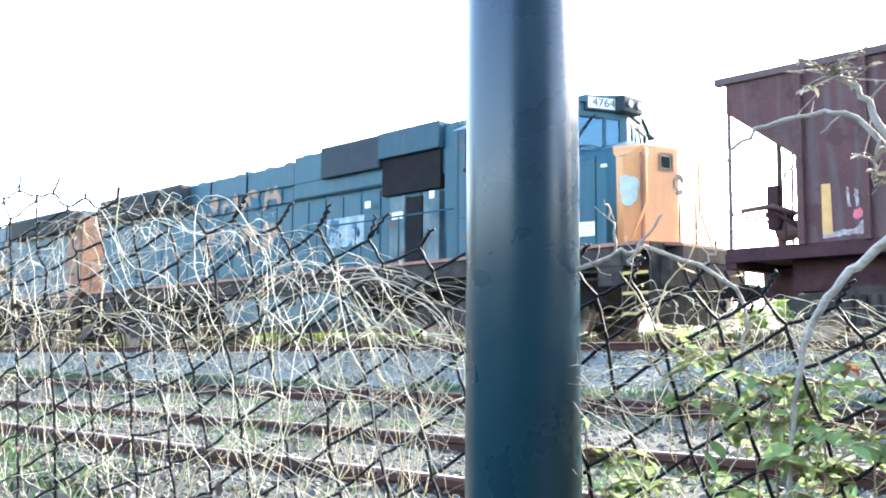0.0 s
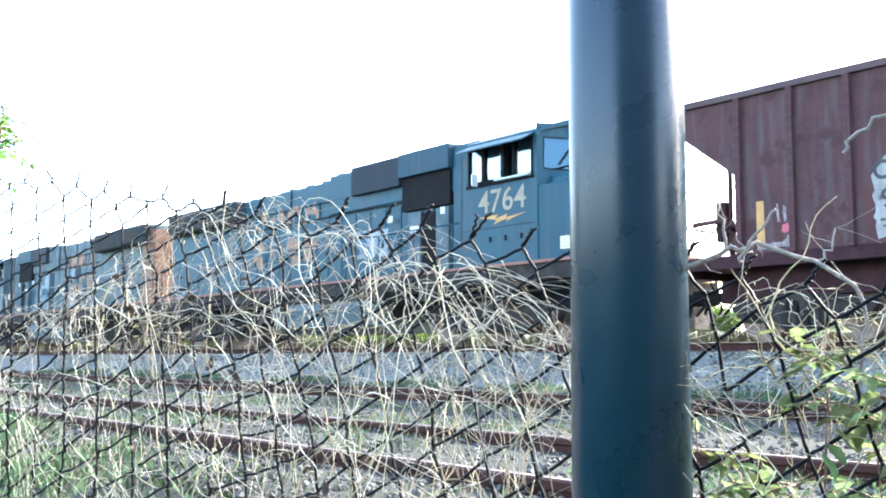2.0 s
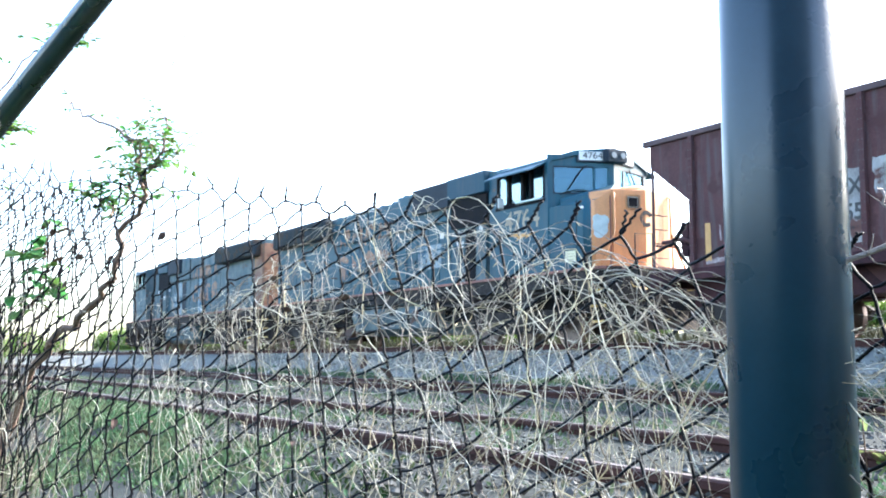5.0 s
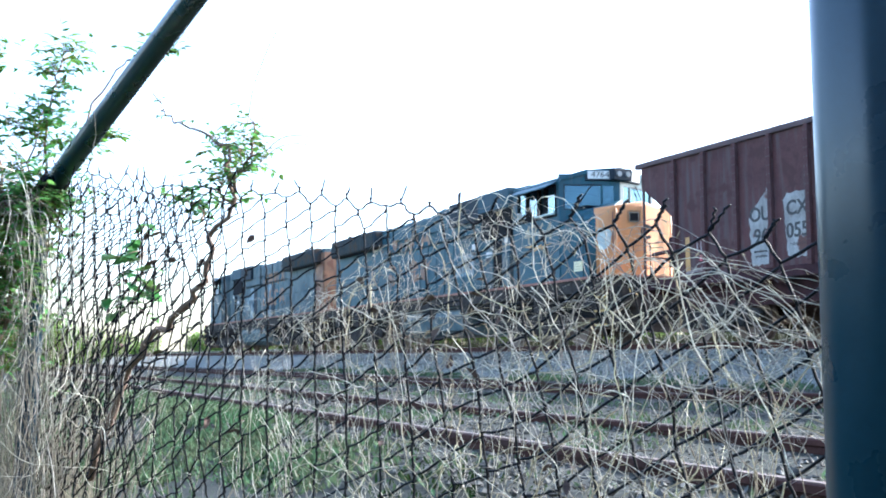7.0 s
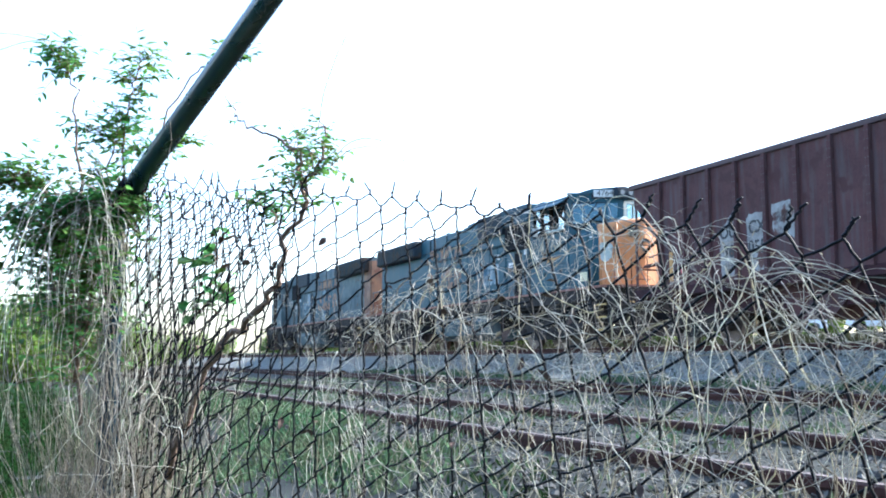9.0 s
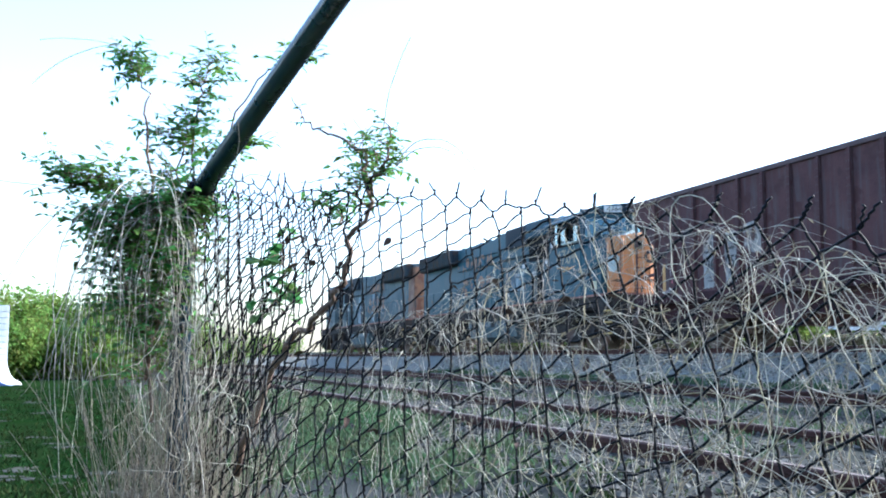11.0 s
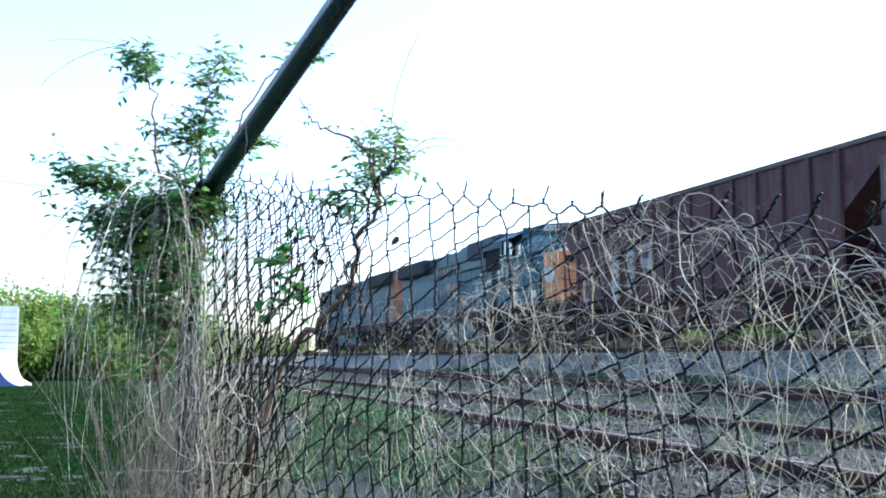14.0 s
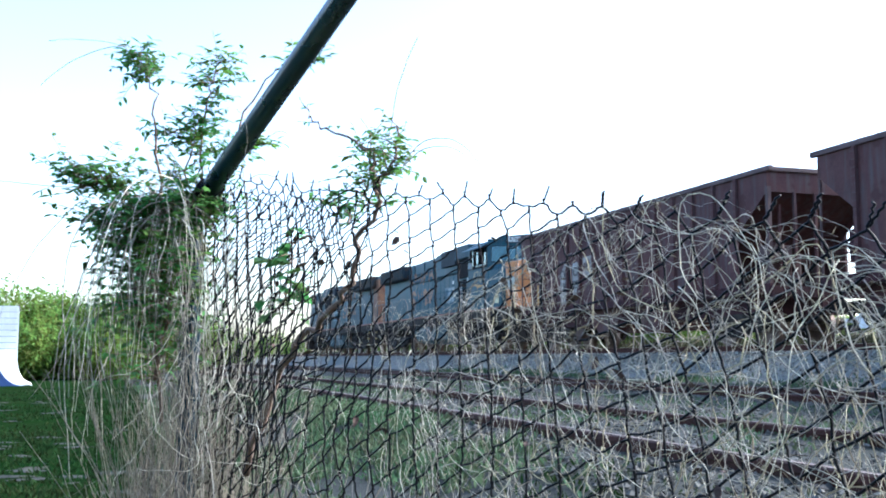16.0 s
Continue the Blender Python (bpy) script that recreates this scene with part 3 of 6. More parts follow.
    patch("reporting_panel", [(5.55, 2.3), (5.5, 2.95), (6.1, 3.0), (6.22, 2.6), (6.2, 2.2)], M_PANEL, "weathered white lettering panel")
    up = Matrix.Rotation(math.pi / 2, 4, "X")
    for word, x, z in (("OU", 3.99, 2.52), ("96", 4.0, 2.08), ("CX", 5.0, 2.54), ("055", 5.0, 2.1)) if marks else ():
        text_part(word, 0.4, Matrix.Translation((x, y - 0.004, z)) @ up, M_INK, h, label="faded black stencilled lettering", thick=0.008)
    patch("small_print", [(3.78, 1.76), (4.16, 1.76), (4.16, 1.8), (3.78, 1.8)], M_INK)
    patch("small_print", [(3.82, 1.66), (4.16, 1.66), (4.16, 1.7), (3.82, 1.7)], M_INK)
    patch("small_print", [(4.8, 1.82), (5.2, 1.82), (5.2, 1.87), (4.8, 1.87)], M_INK)
    patch("small_print", [(5.62, 2.55), (6.02, 2.55), (6.02, 2.8), (5.62, 2.8)], M_INK)
    patch("yellow_stripe", [(1.62, 1.55), (1.78, 1.55), (1.76, 2.3), (1.62, 2.3)], M_STRIPE, "vertical dull orange-yellow stripe")
    patch("spray_mark", ragged([(2.08, 1.76), (2.19, 1.73), (2.25, 1.84), (2.2, 1.9), (2.1, 1.87)], 0.03, 0.01), M_RED, "faded red spray paint mark")
    patch("spray_mark", ragged([(2.02, 1.93), (2.06, 1.93), (2.04, 2.2), (1.99, 2.22)], 0.04, 0.008), M_SPRAY)
    patch("spray_mark", ragged([(2.14, 1.92), (2.19, 1.94), (2.18, 2.15), (2.12, 2.2)], 0.04, 0.008), M_SPRAY)
    patch("spray_mark", ragged([(1.62, 1.5), (2.24, 1.52), (2.3, 1.72), (2.2, 1.7), (2.14, 1.6), (1.62, 1.57)], 0.05, 0.012), M_SPRAY)
    for x in (2.1, L - 2.1):
        bogie(h, (x - 0.89, x + 0.89), 0.46)
    coupler(h, 0.0, -1)
    coupler(h, L, 1)
    MOVING.append((h, x_off))
    return h


def build_locomotive(x_off, label, old=False):
    """Six-axle hood locomotive; x runs from its long-hood end at -21.9 to the nose platform at 0."""
    lo = thing("locomotive", label, "locomotive", "engines of the train")
    blue = M_BLUE_OLD if old else M_BLUE
    CABF, CABB, DECK = -2.38, -4.85, 1.72

    def p(name, bm, m, parent=lo, label=""):
        return part(name, bm, m, parent, label)

    # frame, walkway edge
    p("underframe", boxes((-21.9, -0.55, -1.5, 1.5, 1.32, DECK - 0.06), (-0.55, 0, -0.85, 0.85, 1.42, DECK - 0.06)), M_BOGIE, label="grimy dark underframe")
    bm = bmesh.new()
    prism(bm, [(-21.8, -1.56), (-0.5, -1.56), (-0.04, -0.8), (-0.04, 0.8), (-0.5, 1.56), (-21.8, 1.56)], "z", DECK - 0.06, DECK)
    p("walkway", bm, M_DECK, label="rusty red walkway edge")
    # Plain dark box added to block the sky gap and keep the underside dark.
    p("underbody", boxes((-21.0, -1.6, -0.9, 0.9, 0.72, 1.34)), M_BLACK, label="dark filler box closing the gap under the frame")
    for z, y, a, b in ((1.24, -1.46, -20.5, -8.0), (1.12, -1.4, -7.6, -1.4), (1.02, -1.3, -20.0, -14.0), (1.26, -1.4, -7.9, -0.9)):
        rail_tube(lo, [(a, y, z), ((a + b) / 2, y, z - 0.03), (b, y, z)], 0.028, M_BOGIE, "air_pipe")
    for k in range(9):
        x = -20.4 + k * 2.35 + random.uniform(-0.3, 0.3)
        p("gear_box", boxes((x, x + random.uniform(0.25, 0.6), -1.48, -1.2, random.uniform(0.85, 1.05), 1.34), bevel=0.02), M_BOGIE)
    # nose: a shallow V in plan, its outer top corners cut down
    bm = bmesh.new()
    plan = [(CABF - 0.04, -1.525), (CABF + 0.3, -1.5), (-1.06, -1.37), (-0.81, -0.9), (-0.64, 0.0), (-0.81, 0.9), (-1.06, 1.37), (CABF + 0.3, 1.5), (CABF - 0.04, 1.525), (CABF + 0.5, 0.0)]
    prism(bm, plan, "z", DECK, 3.8)
    for v in bm.verts:
        if v.co.z > 3:
            v.co.z -= 0.36 * min(1, max(0, abs(v.co.y) - 0.85) / 0.52) + 0.03 * max(0, v.co.x - CABF)
    bmesh.ops.bevel(bm, geom=[e for e in bm.edges if all(v.co.z > 3 for v in e.verts) or (abs(e.verts[0].co.z - e.verts[1].co.z) > 1 and e.verts[0].co.x > -1.1 and abs(e.verts[0].co.y) > 1)],
                    offset=0.17, segments=5, affect="EDGES", clamp_overlap=True)
    bm.normal_update()
    for f in bm.faces:
        c = f.calc_center_median()
        f.material_index = 1 if c.x > -1.14 and f.normal.z < 0.9 and f.normal.x > 0.12 else 0
        f.smooth = f.calc_area() < 0.5
    nose = p("nose", bm, None, label="blue nose with orange-yellow front")
    nose.data.materials.append(blue)
    nose.data.materials.append(M_ORANGE)

    def on_front(y):
        """How far forward the nose's front stands at this y."""
        return -0.64 - 0.17 * abs(y) / 0.9
    vee = math.atan2(0.17, 0.9)
    m = Matrix.Translation((on_front(-0.42) + 0.006, -0.52, 0)) @ Matrix.Rotation(-vee, 4, "Z")
    for dims, name, mt, lab in (((-0.03, 0.014, -0.36, 0.42, DECK + 0.04, 3.55), "nose_door", M_ORANGE, "orange-yellow nose door"),
                                ((-0.02, 0.022, -0.01, 0.35, 3.1, 3.44), "door_window_seal", M_NUM, "grey window seal"), ((-0.02, 0.028, 0.02, 0.32, 3.13, 3.41), "door_window", M_BLACK, "small dark rounded window"),
                                ((-0.02, 0.02, -0.425, -0.405, DECK, 3.4), "door_seam", M_DECK, "")):
        bm = boxes(dims, bevel=0.05 if "window" in name else 0.004)
        bm.transform(m)
        p(name, bm, mt, nose, lab)
    for k in range(14):  # worn ring emblem in short dark pieces
        an = radians(40 + k * 20)
        bm = boxes((-0.012, 0.012, -0.045, 0.045, -0.036, 0.036))
        bm.transform(Matrix.Translation((on_front(0.0) + 0.004, 0.02 + 0.15 * math.cos(an), 2.9 + 0.15 * math.sin(an))) @ Matrix.Rotation(an, 4, "X"))
        p("emblem_stroke", bm, M_INK, nose)
    bm = bmesh.new()
    for yy, z, r in ((-1.12, 2.7, 0.18), (-1.05, 2.82, 0.13), (-1.18, 2.86, 0.11), (-1.14, 2.54, 0.13), (-1.07, 2.6, 0.12)):
        x = -1.06 + 0.25 * (1.37 + yy) / 0.47
        cyl(bm, (x - 0.01, yy + 0.005, z), (x + 0.008, yy - 0.004, z), r, seg=16)
    p("primer_patch", bm, M_BARE, nose, "pale bare-metal repair patch")
    for yy in (-0.86, 0.86):
        rail_tube(lo, [(-0.86, yy, 3.5), (-0.74, yy, 3.46), (-0.73, yy, 2.5), (-0.72, yy * 1.5, 1.78)], 0.028, M_ORANGE, "nose_handrail", "orange grab rail")
        rail_tube(lo, [(-0.08, yy * 0.95, DECK), (-0.08, yy * 0.95, 2.45), (-0.08, yy * 0.35, 2.47), (-0.08, yy * 0.35, DECK)], 0.016, M_BOGIE, "end_handrail", "thin dark end rail")
    # cab: walls round real window openings
    W = 1.55
    sx0, sx1, sz0, sz1 = CABB + 0.3, -2.55, 3.57, 4.28
    cab = p("cab", boxes((CABB, CABB + 0.05, -W, W, DECK, 4.5), (CABB, CABF, -W + 0.05, W - 0.05, DECK, 1.8),
                         (CABB + 0.05, CABF, -0.5, 0.5, 1.8, 2.9)), blue, label="blue cab with number and open windows")
    for o in (-1, 1):
        a, b = (o * W, o * (W - 0.05))
        y0, y1 = min(a, b), max(a, b)
        sz1 = 4.28 if o < 0 else 4.4
        bm = boxes((CABB, CABF, y0, y1, DECK, sz0), (CABB, CABF, y0, y1, sz1, 4.44), (CABB, sx0, y0, y1, sz0, sz1), (sx1, CABF, y0, y1, sz0, sz1))
        p("cab_side", bm, blue, cab)
        bm = bmesh.new()
        t = 0.05
        for d in ((sx0 - t, sx1 + t, sz0 - t, sz0), (sx0 - t, sx1 + t, sz1, sz1 + t), (sx0 - t, sx0, sz0, sz1), (sx1, sx1 + t, sz0, sz1),
                  (sx0 + 0.42, sx0 + 0.52, sz0, sz1), (sx0 + 1.05, sx0 + 1.15, sz0, sz1), (sx0 + 1.42, sx0 + 1.5, sz0, sz1)):
            box(bm, d[0], d[1], min(a, b) - 0.02, max(a, b) + 0.02, d[2], d[3])
        p("window_frame", bm, M_BLACK, cab, "black window frame")
        for x0, x1 in ((sx0, sx0 + 0.42), (sx0 + 0.52, sx0 + 1.05), (sx0 + 1.5, sx1)):
            p("window_pane", boxes((x0, x1, o * (W - 0.03) - 0.004, o * (W - 0.03) + 0.004, sz0, sz1)), M_GLASS, cab)
        bm = bmesh.new()
        prism(bm, [(sx0 - 0.05, sz1 + 0.1), (sx1 + 0.1, sz1 + 0.1), (sx1 + 0.1, sz1 + 0.13), (sx0 - 0.05, sz1 + 0.13)], "y", 0, o * 0.4)
        for v in bm.verts:
            v.co.z -= 0.5 * abs(v.co.y)
            v.co.y += o * W
        p("sunshade", bm, blue, cab, "blue hinged sunshade")
        p("mirror", boxes((sx0 + 0.3, sx0 + 0.34, o * (W + 0.14) - 0.08, o * (W + 0.14) + 0.08, 3.46, 3.72), bevel=0.01), M_WHITE, cab, "white mirror")
        p("sill_band", boxes((sx0 - 0.12, sx1 + 0.08, o * W - 0.012, o * W + 0.012, sz0 - 0.13, sz0 - 0.052)), M_BLACK, cab, "black band under the window")
        p("cab_seam", boxes((CABB + 0.05, CABF - 0.1, o * W - 0.006, o * W + 0.006, 2.5, 2.518)), M_DARKBLUE, cab)
        p("armrest", boxes((sx0 + 0.9, sx1, o * (W + 0.05) - 0.05, o * (W + 0.05) + 0.05, 3.5, 3.55), bevel=0.01), M_BARE, cab)
    # V-shaped front: a windscreen in each half, number boards over them, a lamp box on the ridge
    ridge, span = 0.62, math.hypot(0.62, W)
    for o in (-1, 1):
        along = Vector((ridge, -o * W, 0)).normalized()
        out = Vector((W, o * ridge, 0)).normalized()
        m = Matrix(((along.x, out.x, 0, CABF), (along.y, out.y, 0, o * W), (0, 0, 1, 0), (0, 0, 0, 1)))

        def panel(name, dims, mt, parent, lab="", bev=0.0):
            bm = boxes(*dims, bevel=bev)
            bm.transform(m)
            bmesh.ops.recalc_face_normals(bm, faces=bm.faces[:])
            return p(name, bm, mt, parent, lab)
        z0, z1, u0, u1, u2, u3 = 3.64, 4.27, 0.16, 1.14, 1.2, 1.5
        panel("cab_front", [(0, span, -0.05, 0, DECK, z0), (0, span, -0.05, 0, z1, 4.58), (0, u0, -0.05, 0, z0, z1), (u1, u2, -0.05, 0, z0, z1), (u3, span, -0.05, 0, z0, z1)], blue, cab)
        panel("windscreen", [(u0, u1, -0.03, -0.022, z0, z1)], M_SCREEN, cab)
        panel("windscreen", [(u2, u3, -0.03, -0.022, z0, z1)], M_SCREEN, cab)
        panel("screen_seal", [(u0 - 0.03, u1 + 0.03, -0.02, 0.008, z0 - 0.03, z0), (u0 - 0.03, u1 + 0.03, -0.02, 0.008, z1, z1 + 0.03), (u0 - 0.03, u0, -0.02, 0.008, z0, z1)], M_DARKBLUE, cab)
        nb = panel("number_box", [(0.72, 1.5, -0.05, 0.05, 4.4, 4.7)], M_DARKBLUE, cab, "", 0.015)
        panel("number_board", [(0.78, 1.46, 0.04, 0.056, 4.45, 4.66)], M_WHITE, nb, "white board with a black number")
        if not old:
            q = m @ Matrix.Translation((1.12, 0.06, 4.555))
            e = Matrix(((along.x * -o, 0, out.x, q.translation.x), (along.y * -o, 0, out.y, q.translation.y), (0, 1, 0, q.translation.z), (0, 0, 0, 1)))
            text_part("4764", 0.22, e, M_INK, nb, "board_number", stretch=1.15, thick=0.0)
        rail_tube(cab, [m @ Vector((0.95, 0.03, z1 + 0.06)), m @ Vector((0.8, 0.03, z1 - 0.12)), m @ Vector((0.5, 0.03, z0 + 0.08))], 0.014, M_BLACK, "wiper")
        rail_tube(cab, [m @ Vector((0.3, 0.05, z0 - 0.04)), m @ Vector((0.75, 0.06, z0 + 0.08)), m @ Vector((1.2, 0.06, z0 + 0.02))], 0.013, M_BLACK, "hose")
    secs = [(-W - 0.01, 4.36), (-W + 0.05, 4.47), (-0.95, 4.68), (0.0, 4.77), (0.95, 4.68), (W - 0.05, 4.47), (W + 0.01, 4.36)]
    bm = bmesh.new()
    rows = []
    for y, z in secs:
        xf = CABF + ridge * (1 - abs(y) / W) + 0.06
        rows.append([bm.verts.new((CABB, y, z)), bm.verts.new((xf, y, z)), bm.verts.new((xf, y, min(z - 0.06, 4.56))), bm.verts.new((CABB, y, min(z - 0.06, 4.56)))])
    for r0, r1 in zip(rows[:-1], rows[1:]):
        for k in range(4):
            bm.faces.new((r0[k], r0[(k + 1) % 4], r1[(k + 1) % 4], r1[k]))
    bm.faces.new(rows[0])
    bm.faces.new(rows[-1][::-1])
    bmesh.ops.recalc_face_normals(bm, faces=bm.faces[:])
    p("cab_roof", bm, blue, cab)
    p("lamp_box", boxes((CABF + ridge - 0.12, CABF + ridge + 0.16, -0.3, 0.3, 4.4, 4.72), bevel=0.03), M_DARKBLUE, cab)
    for yy in (-0.14, 0.14):
        bm = bmesh.new()
        cyl(bm, (CABF + ridge + 0.14, yy, 4.56), (CABF + ridge + 0.2, yy, 4.56), 0.075, seg=16)
        p("headlight", bm, M_LAMP, cab)
    # number and arrow under the window
    if not old:
        up = Matrix.Rotation(math.pi / 2, 4, "X")
        text_part("4764", 0.7, Matrix.Translation((-3.48, -W - 0.006, 3.07)) @ up, M_NUM, cab, "cab_number", "faded grey road number", 1.1, 0.006)
        bm = bmesh.new()
        z = 2.72
        prism(bm, [(-4.05, z + 0.08), (-3.5, z + 0.1), (-3.58, z + 0.0), (-3.25, z + 0.08), (-3.3, z + 0.0), (-2.78, z + 0.06), (-3.3, z - 0.1), (-3.24, z - 0.02), (-3.62, z - 0.14), (-3.54, z - 0.03)], "y", -W - 0.008, -W - 0.003)
        for v in bm.verts:
            v.co.x, v.co.z = -3.5 + (v.co.x + 3.42) * 1.22, z - 0.02 + (v.co.z - z) * 0.85
        p("bolt_stripe", bm, M_STRIPE, cab, "yellow jagged bolt stripe")
    turn = Matrix.Translation((CABF + 0.3, -1.5, 0)) @ Matrix.Rotation(math.atan2(0.13, -1.06 - CABF - 0.3), 4, "Z")
    for name, dims, mt, lab in (("notice_plate", (0.28, 0.62, -0.008, 0.0, 1.9, 2.16), M_NOTICE, "cream notice plate with fine print"), ("notice_print", (0.32, 0.58, -0.011, -0.006, 2.08, 2.092), M_NUM, ""),
                                ("notice_print", (0.32, 0.58, -0.011, -0.006, 2.02, 2.032), M_NUM, ""), ("notice_print", (0.32, 0.54, -0.011, -0.006, 1.95, 1.962), M_NUM, ""),
                                ("seam", (0.64, 0.66, -0.006, 0.01, DECK + 0.02, 3.34), M_BLACK, ""), ("small_plate", (0.76, 0.88, -0.008, 0.004, 3.12, 3.18), M_WHITE, "")):
        bm = boxes(dims)
        bm.transform(turn)
        p(name, bm, mt, nose, lab)
    for x in (-2.9, -3.4, -3.9):
        p("vent_slot", boxes((x, x + 0.09, -W - 0.006, -W - 0.002, 2.2, 2.32)), M_BLACK, cab)
    # long hood: narrow body, wide upper boxes, radiators
    hood = p("hood", boxes((-21.6, CABB, -0.98, 0.98, DECK, 4.6), bevel=0.05), blue, label="long blue hood with doors and grilles")
    p("hood_shoulder", boxes((-11.2, CABB, -1.05, 1.05, 3.6, 4.7), bevel=0.05), blue, hood)
    p("upper_grille", boxes((-9.9, -7.75, -1.2, 1.2, 3.98, 4.73), bevel=0.02), M_DARKBLUE, hood, "dark grille box")
    p("upper_box", boxes((-7.75, -5.75, -1.22, 1.22, 4.16, 4.75), bevel=0.02), M_BOXBLUE, hood, "dark teal equipment box")
    # Solid block, not cut in: the intake's recess shade is its black colour.
    p("intake_grille", boxes((-7.7, -5.8, -1.12, 1.12, 3.32, 4.14)), M_BLACK, hood, "black block for the air intake, recess shade in its colour")
    p("cab_duct", boxes((-5.7, CABB - 0.02, -1.1, 1.1, DECK, 4.62), bevel=0.03), blue, hood)
    p("radiator", boxes((-21.3, -16.3, -1.36, 1.36, 3.9, 4.62), bevel=0.1), M_RADIATOR, hood, "flared dark radiator housing")
    for k in range(7):
        p("radiator_slat", boxes((-21.15, -16.45, -1.385, -1.35, 3.98 + k * 0.08, 4.015 + k * 0.08)), M_RADIATOR, hood)
    for k in range(15):
        x = -16.0 + k * 0.68
        if x > -6.6:
            break
        p("hood_door", boxes((x, x + 0.62, -1.005, -0.975, DECK + 0.15, 3.5), bevel=0.008), (M_BLUE_OLD, M_DARKBLUE, M_BLUE_OLD, M_SMEAR, M_BLUE)[k * 7 % 5] if old else blue, hood)
        p("door_latch", boxes((x + 0.54, x + 0.58, -1.03, -1.0, 2.5, 2.62)), M_BLACK, hood)
    p("service_door", boxes((-7.4, -6.9, -1.15, -0.9, DECK + 0.05, 3.25), bevel=0.01), M_BLUE_OLD, hood, "grey-blue service door")
    # Raised black block; the opening's shade is only coloured.
    p("service_recess", boxes((-6.85, -6.35, -1.14, -0.9, DECK + 0.05, 3.2)), M_BLACK, hood)
    p("service_door", boxes((-6.3, -5.8, -1.15, -0.9, DECK + 0.05, 3.25), bevel=0.01), M_BLUE_OLD, hood)
    for x, z, w in ((-8.25, 3.1, 0.2), (-6.1, 3.1, 0.16), (-7.3, 2.75, 0.35)):
        p("warning_label", boxes((x, x + w, -1.165, -1.152, z, z + 0.16)), M_WHITE, hood)
    bm = bmesh.new()
    box(bm, -9.85, -8.45, -1.013, -1.007, 2.3, 3.0)
    p("primer_panel", bm, M_SMEAR, hood, "pale worn streaked panel")
    for z in (3.58, 4.0):
        p("hood_seam", boxes((-16.2, -7.8, -1.058, -1.0, z, z + 0.014)), M_DARKBLUE, hood)
    for x in (-15.2, -13.4, -11.25, -10.0, -8.6):
        p("hood_seam", boxes((x, x + 0.025, -1.008, -0.97, 3.55, 4.56)), M_BLACK, hood)
    # worn block lettering as plain orange shapes, its paint flaking off
    for k in range(4):
        x = -15.6 + k * 1.0
        for poly in ([(x, 3.4), (x + 0.12, 4.05), (x + 0.8, 4.08), (x + 0.86, 3.62), (x + 0.5, 3.52), (x + 0.3, 3.78)], [(x, 2.45), (x + 0.06, 3.12), (x + 0.4, 3.22), (x + 0.78, 3.02), (x + 0.84, 2.5), (x + 0.45, 2.36)]):
            bm = bmesh.new()
            prism(bm, ragged(poly, 0.09, 0.028), "y", -1.014, -1.006)
            p("hood_emblem", bm, M_ORANGE_PEEL, hood, "peeling orange block lettering shape")
    for k in range(4):
        bm = bmesh.new()
        cyl(bm, (-13.5 + k * 0.9, 0.2, 4.4), (-13.5 + k * 0.9, 0.2, 4.62), 0.22, seg=14)
        p("roof_hatch", bm, M_DARKBLUE, hood)
    for k in range(11):
        x = -16.0 + k * 0.86 + random.uniform(-0.25, 0.25)
        zt = 4.6 if x < -11.2 else 4.7
        p("roof_fitting", boxes((x, x + random.uniform(0.1, 0.35), -0.95, -0.8, zt - 0.03, zt + random.uniform(0.02, 0.06)), bevel=0.01), blue, hood)
    p("end_panel", boxes((-21.66, -21.58, -0.98, 0.98, DECK, 4.42), bevel=0.01), M_ORANGE_RUST, hood, "rusty orange hood end")
    if old:
        p("hood_side_stripe", boxes((-21.58, -20.6, -1.02, -0.985, DECK, 4.4)), M_ORANGE_RUST, hood, "rusty orange hood corner")
    # handrails with stanchions on both sides
    for o in (-1, 1):
        rail_tube(lo, [(-21.4, o * 1.5, 2.72), (-13, o * 1.5, 2.73), (-5.0, o * 1.5, 2.74)], 0.02, blue, "handrail")
        for k in range(12):
            x = -21.3 + k * 1.46
            rail_tube(lo, [(x, o * 1.5, DECK), (x, o * 1.5, 2.72)], 0.018, blue, "stanchion")
    # fuel tank, reservoirs, steps, plough, bogies
    bm = bmesh.new()
    prism(bm, [(-1.35, 1.3), (-1.45, 1.0), (-1.3, 0.55), (-0.9, 0.38), (0.9, 0.38), (1.3, 0.55), (1.45, 1.0), (1.35, 1.3)], "x", -13.6, -8.4)
    p("fuel_tank", bm, M_BLUE_OLD, lo, "grimy grey-blue fuel tank")
    for x in (-13.4, -8.3):
        bm = bmesh.new()
        cyl(bm, (x - 0.1, -1.2, 1.15), (x + 1.2, -1.2, 1.15), 0.16, seg=12)
        p("air_reservoir", bm, M_BLACK, lo)
    for x in (-0.55, -21.5):
        p("step_well", boxes((x - 0.25, x + 0.3, -1.52, -1.3, 0.45, 0.5), (x - 0.25, x + 0.3, -1.52, -1.25, 0.8, 0.85), (x - 0.25, x + 0.3, -1.52, -1.2, 1.15, 1.2),
                         (x - 0.29, x - 0.25, -1.5, -1.1, 0.4, 1.7), (x + 0.3, x + 0.34, -1.5, -1.1, 0.4, 1.7)), M_BOGIE, lo)
        for z in (0.5, 0.85, 1.2):
            p("step_edge", boxes((x - 0.24, x + 0.29, -1.535, -1.518, z - 0.05, z + 0.004)), M_RAILING, lo, "worn yellow step edge")
    bm = bmesh.new()
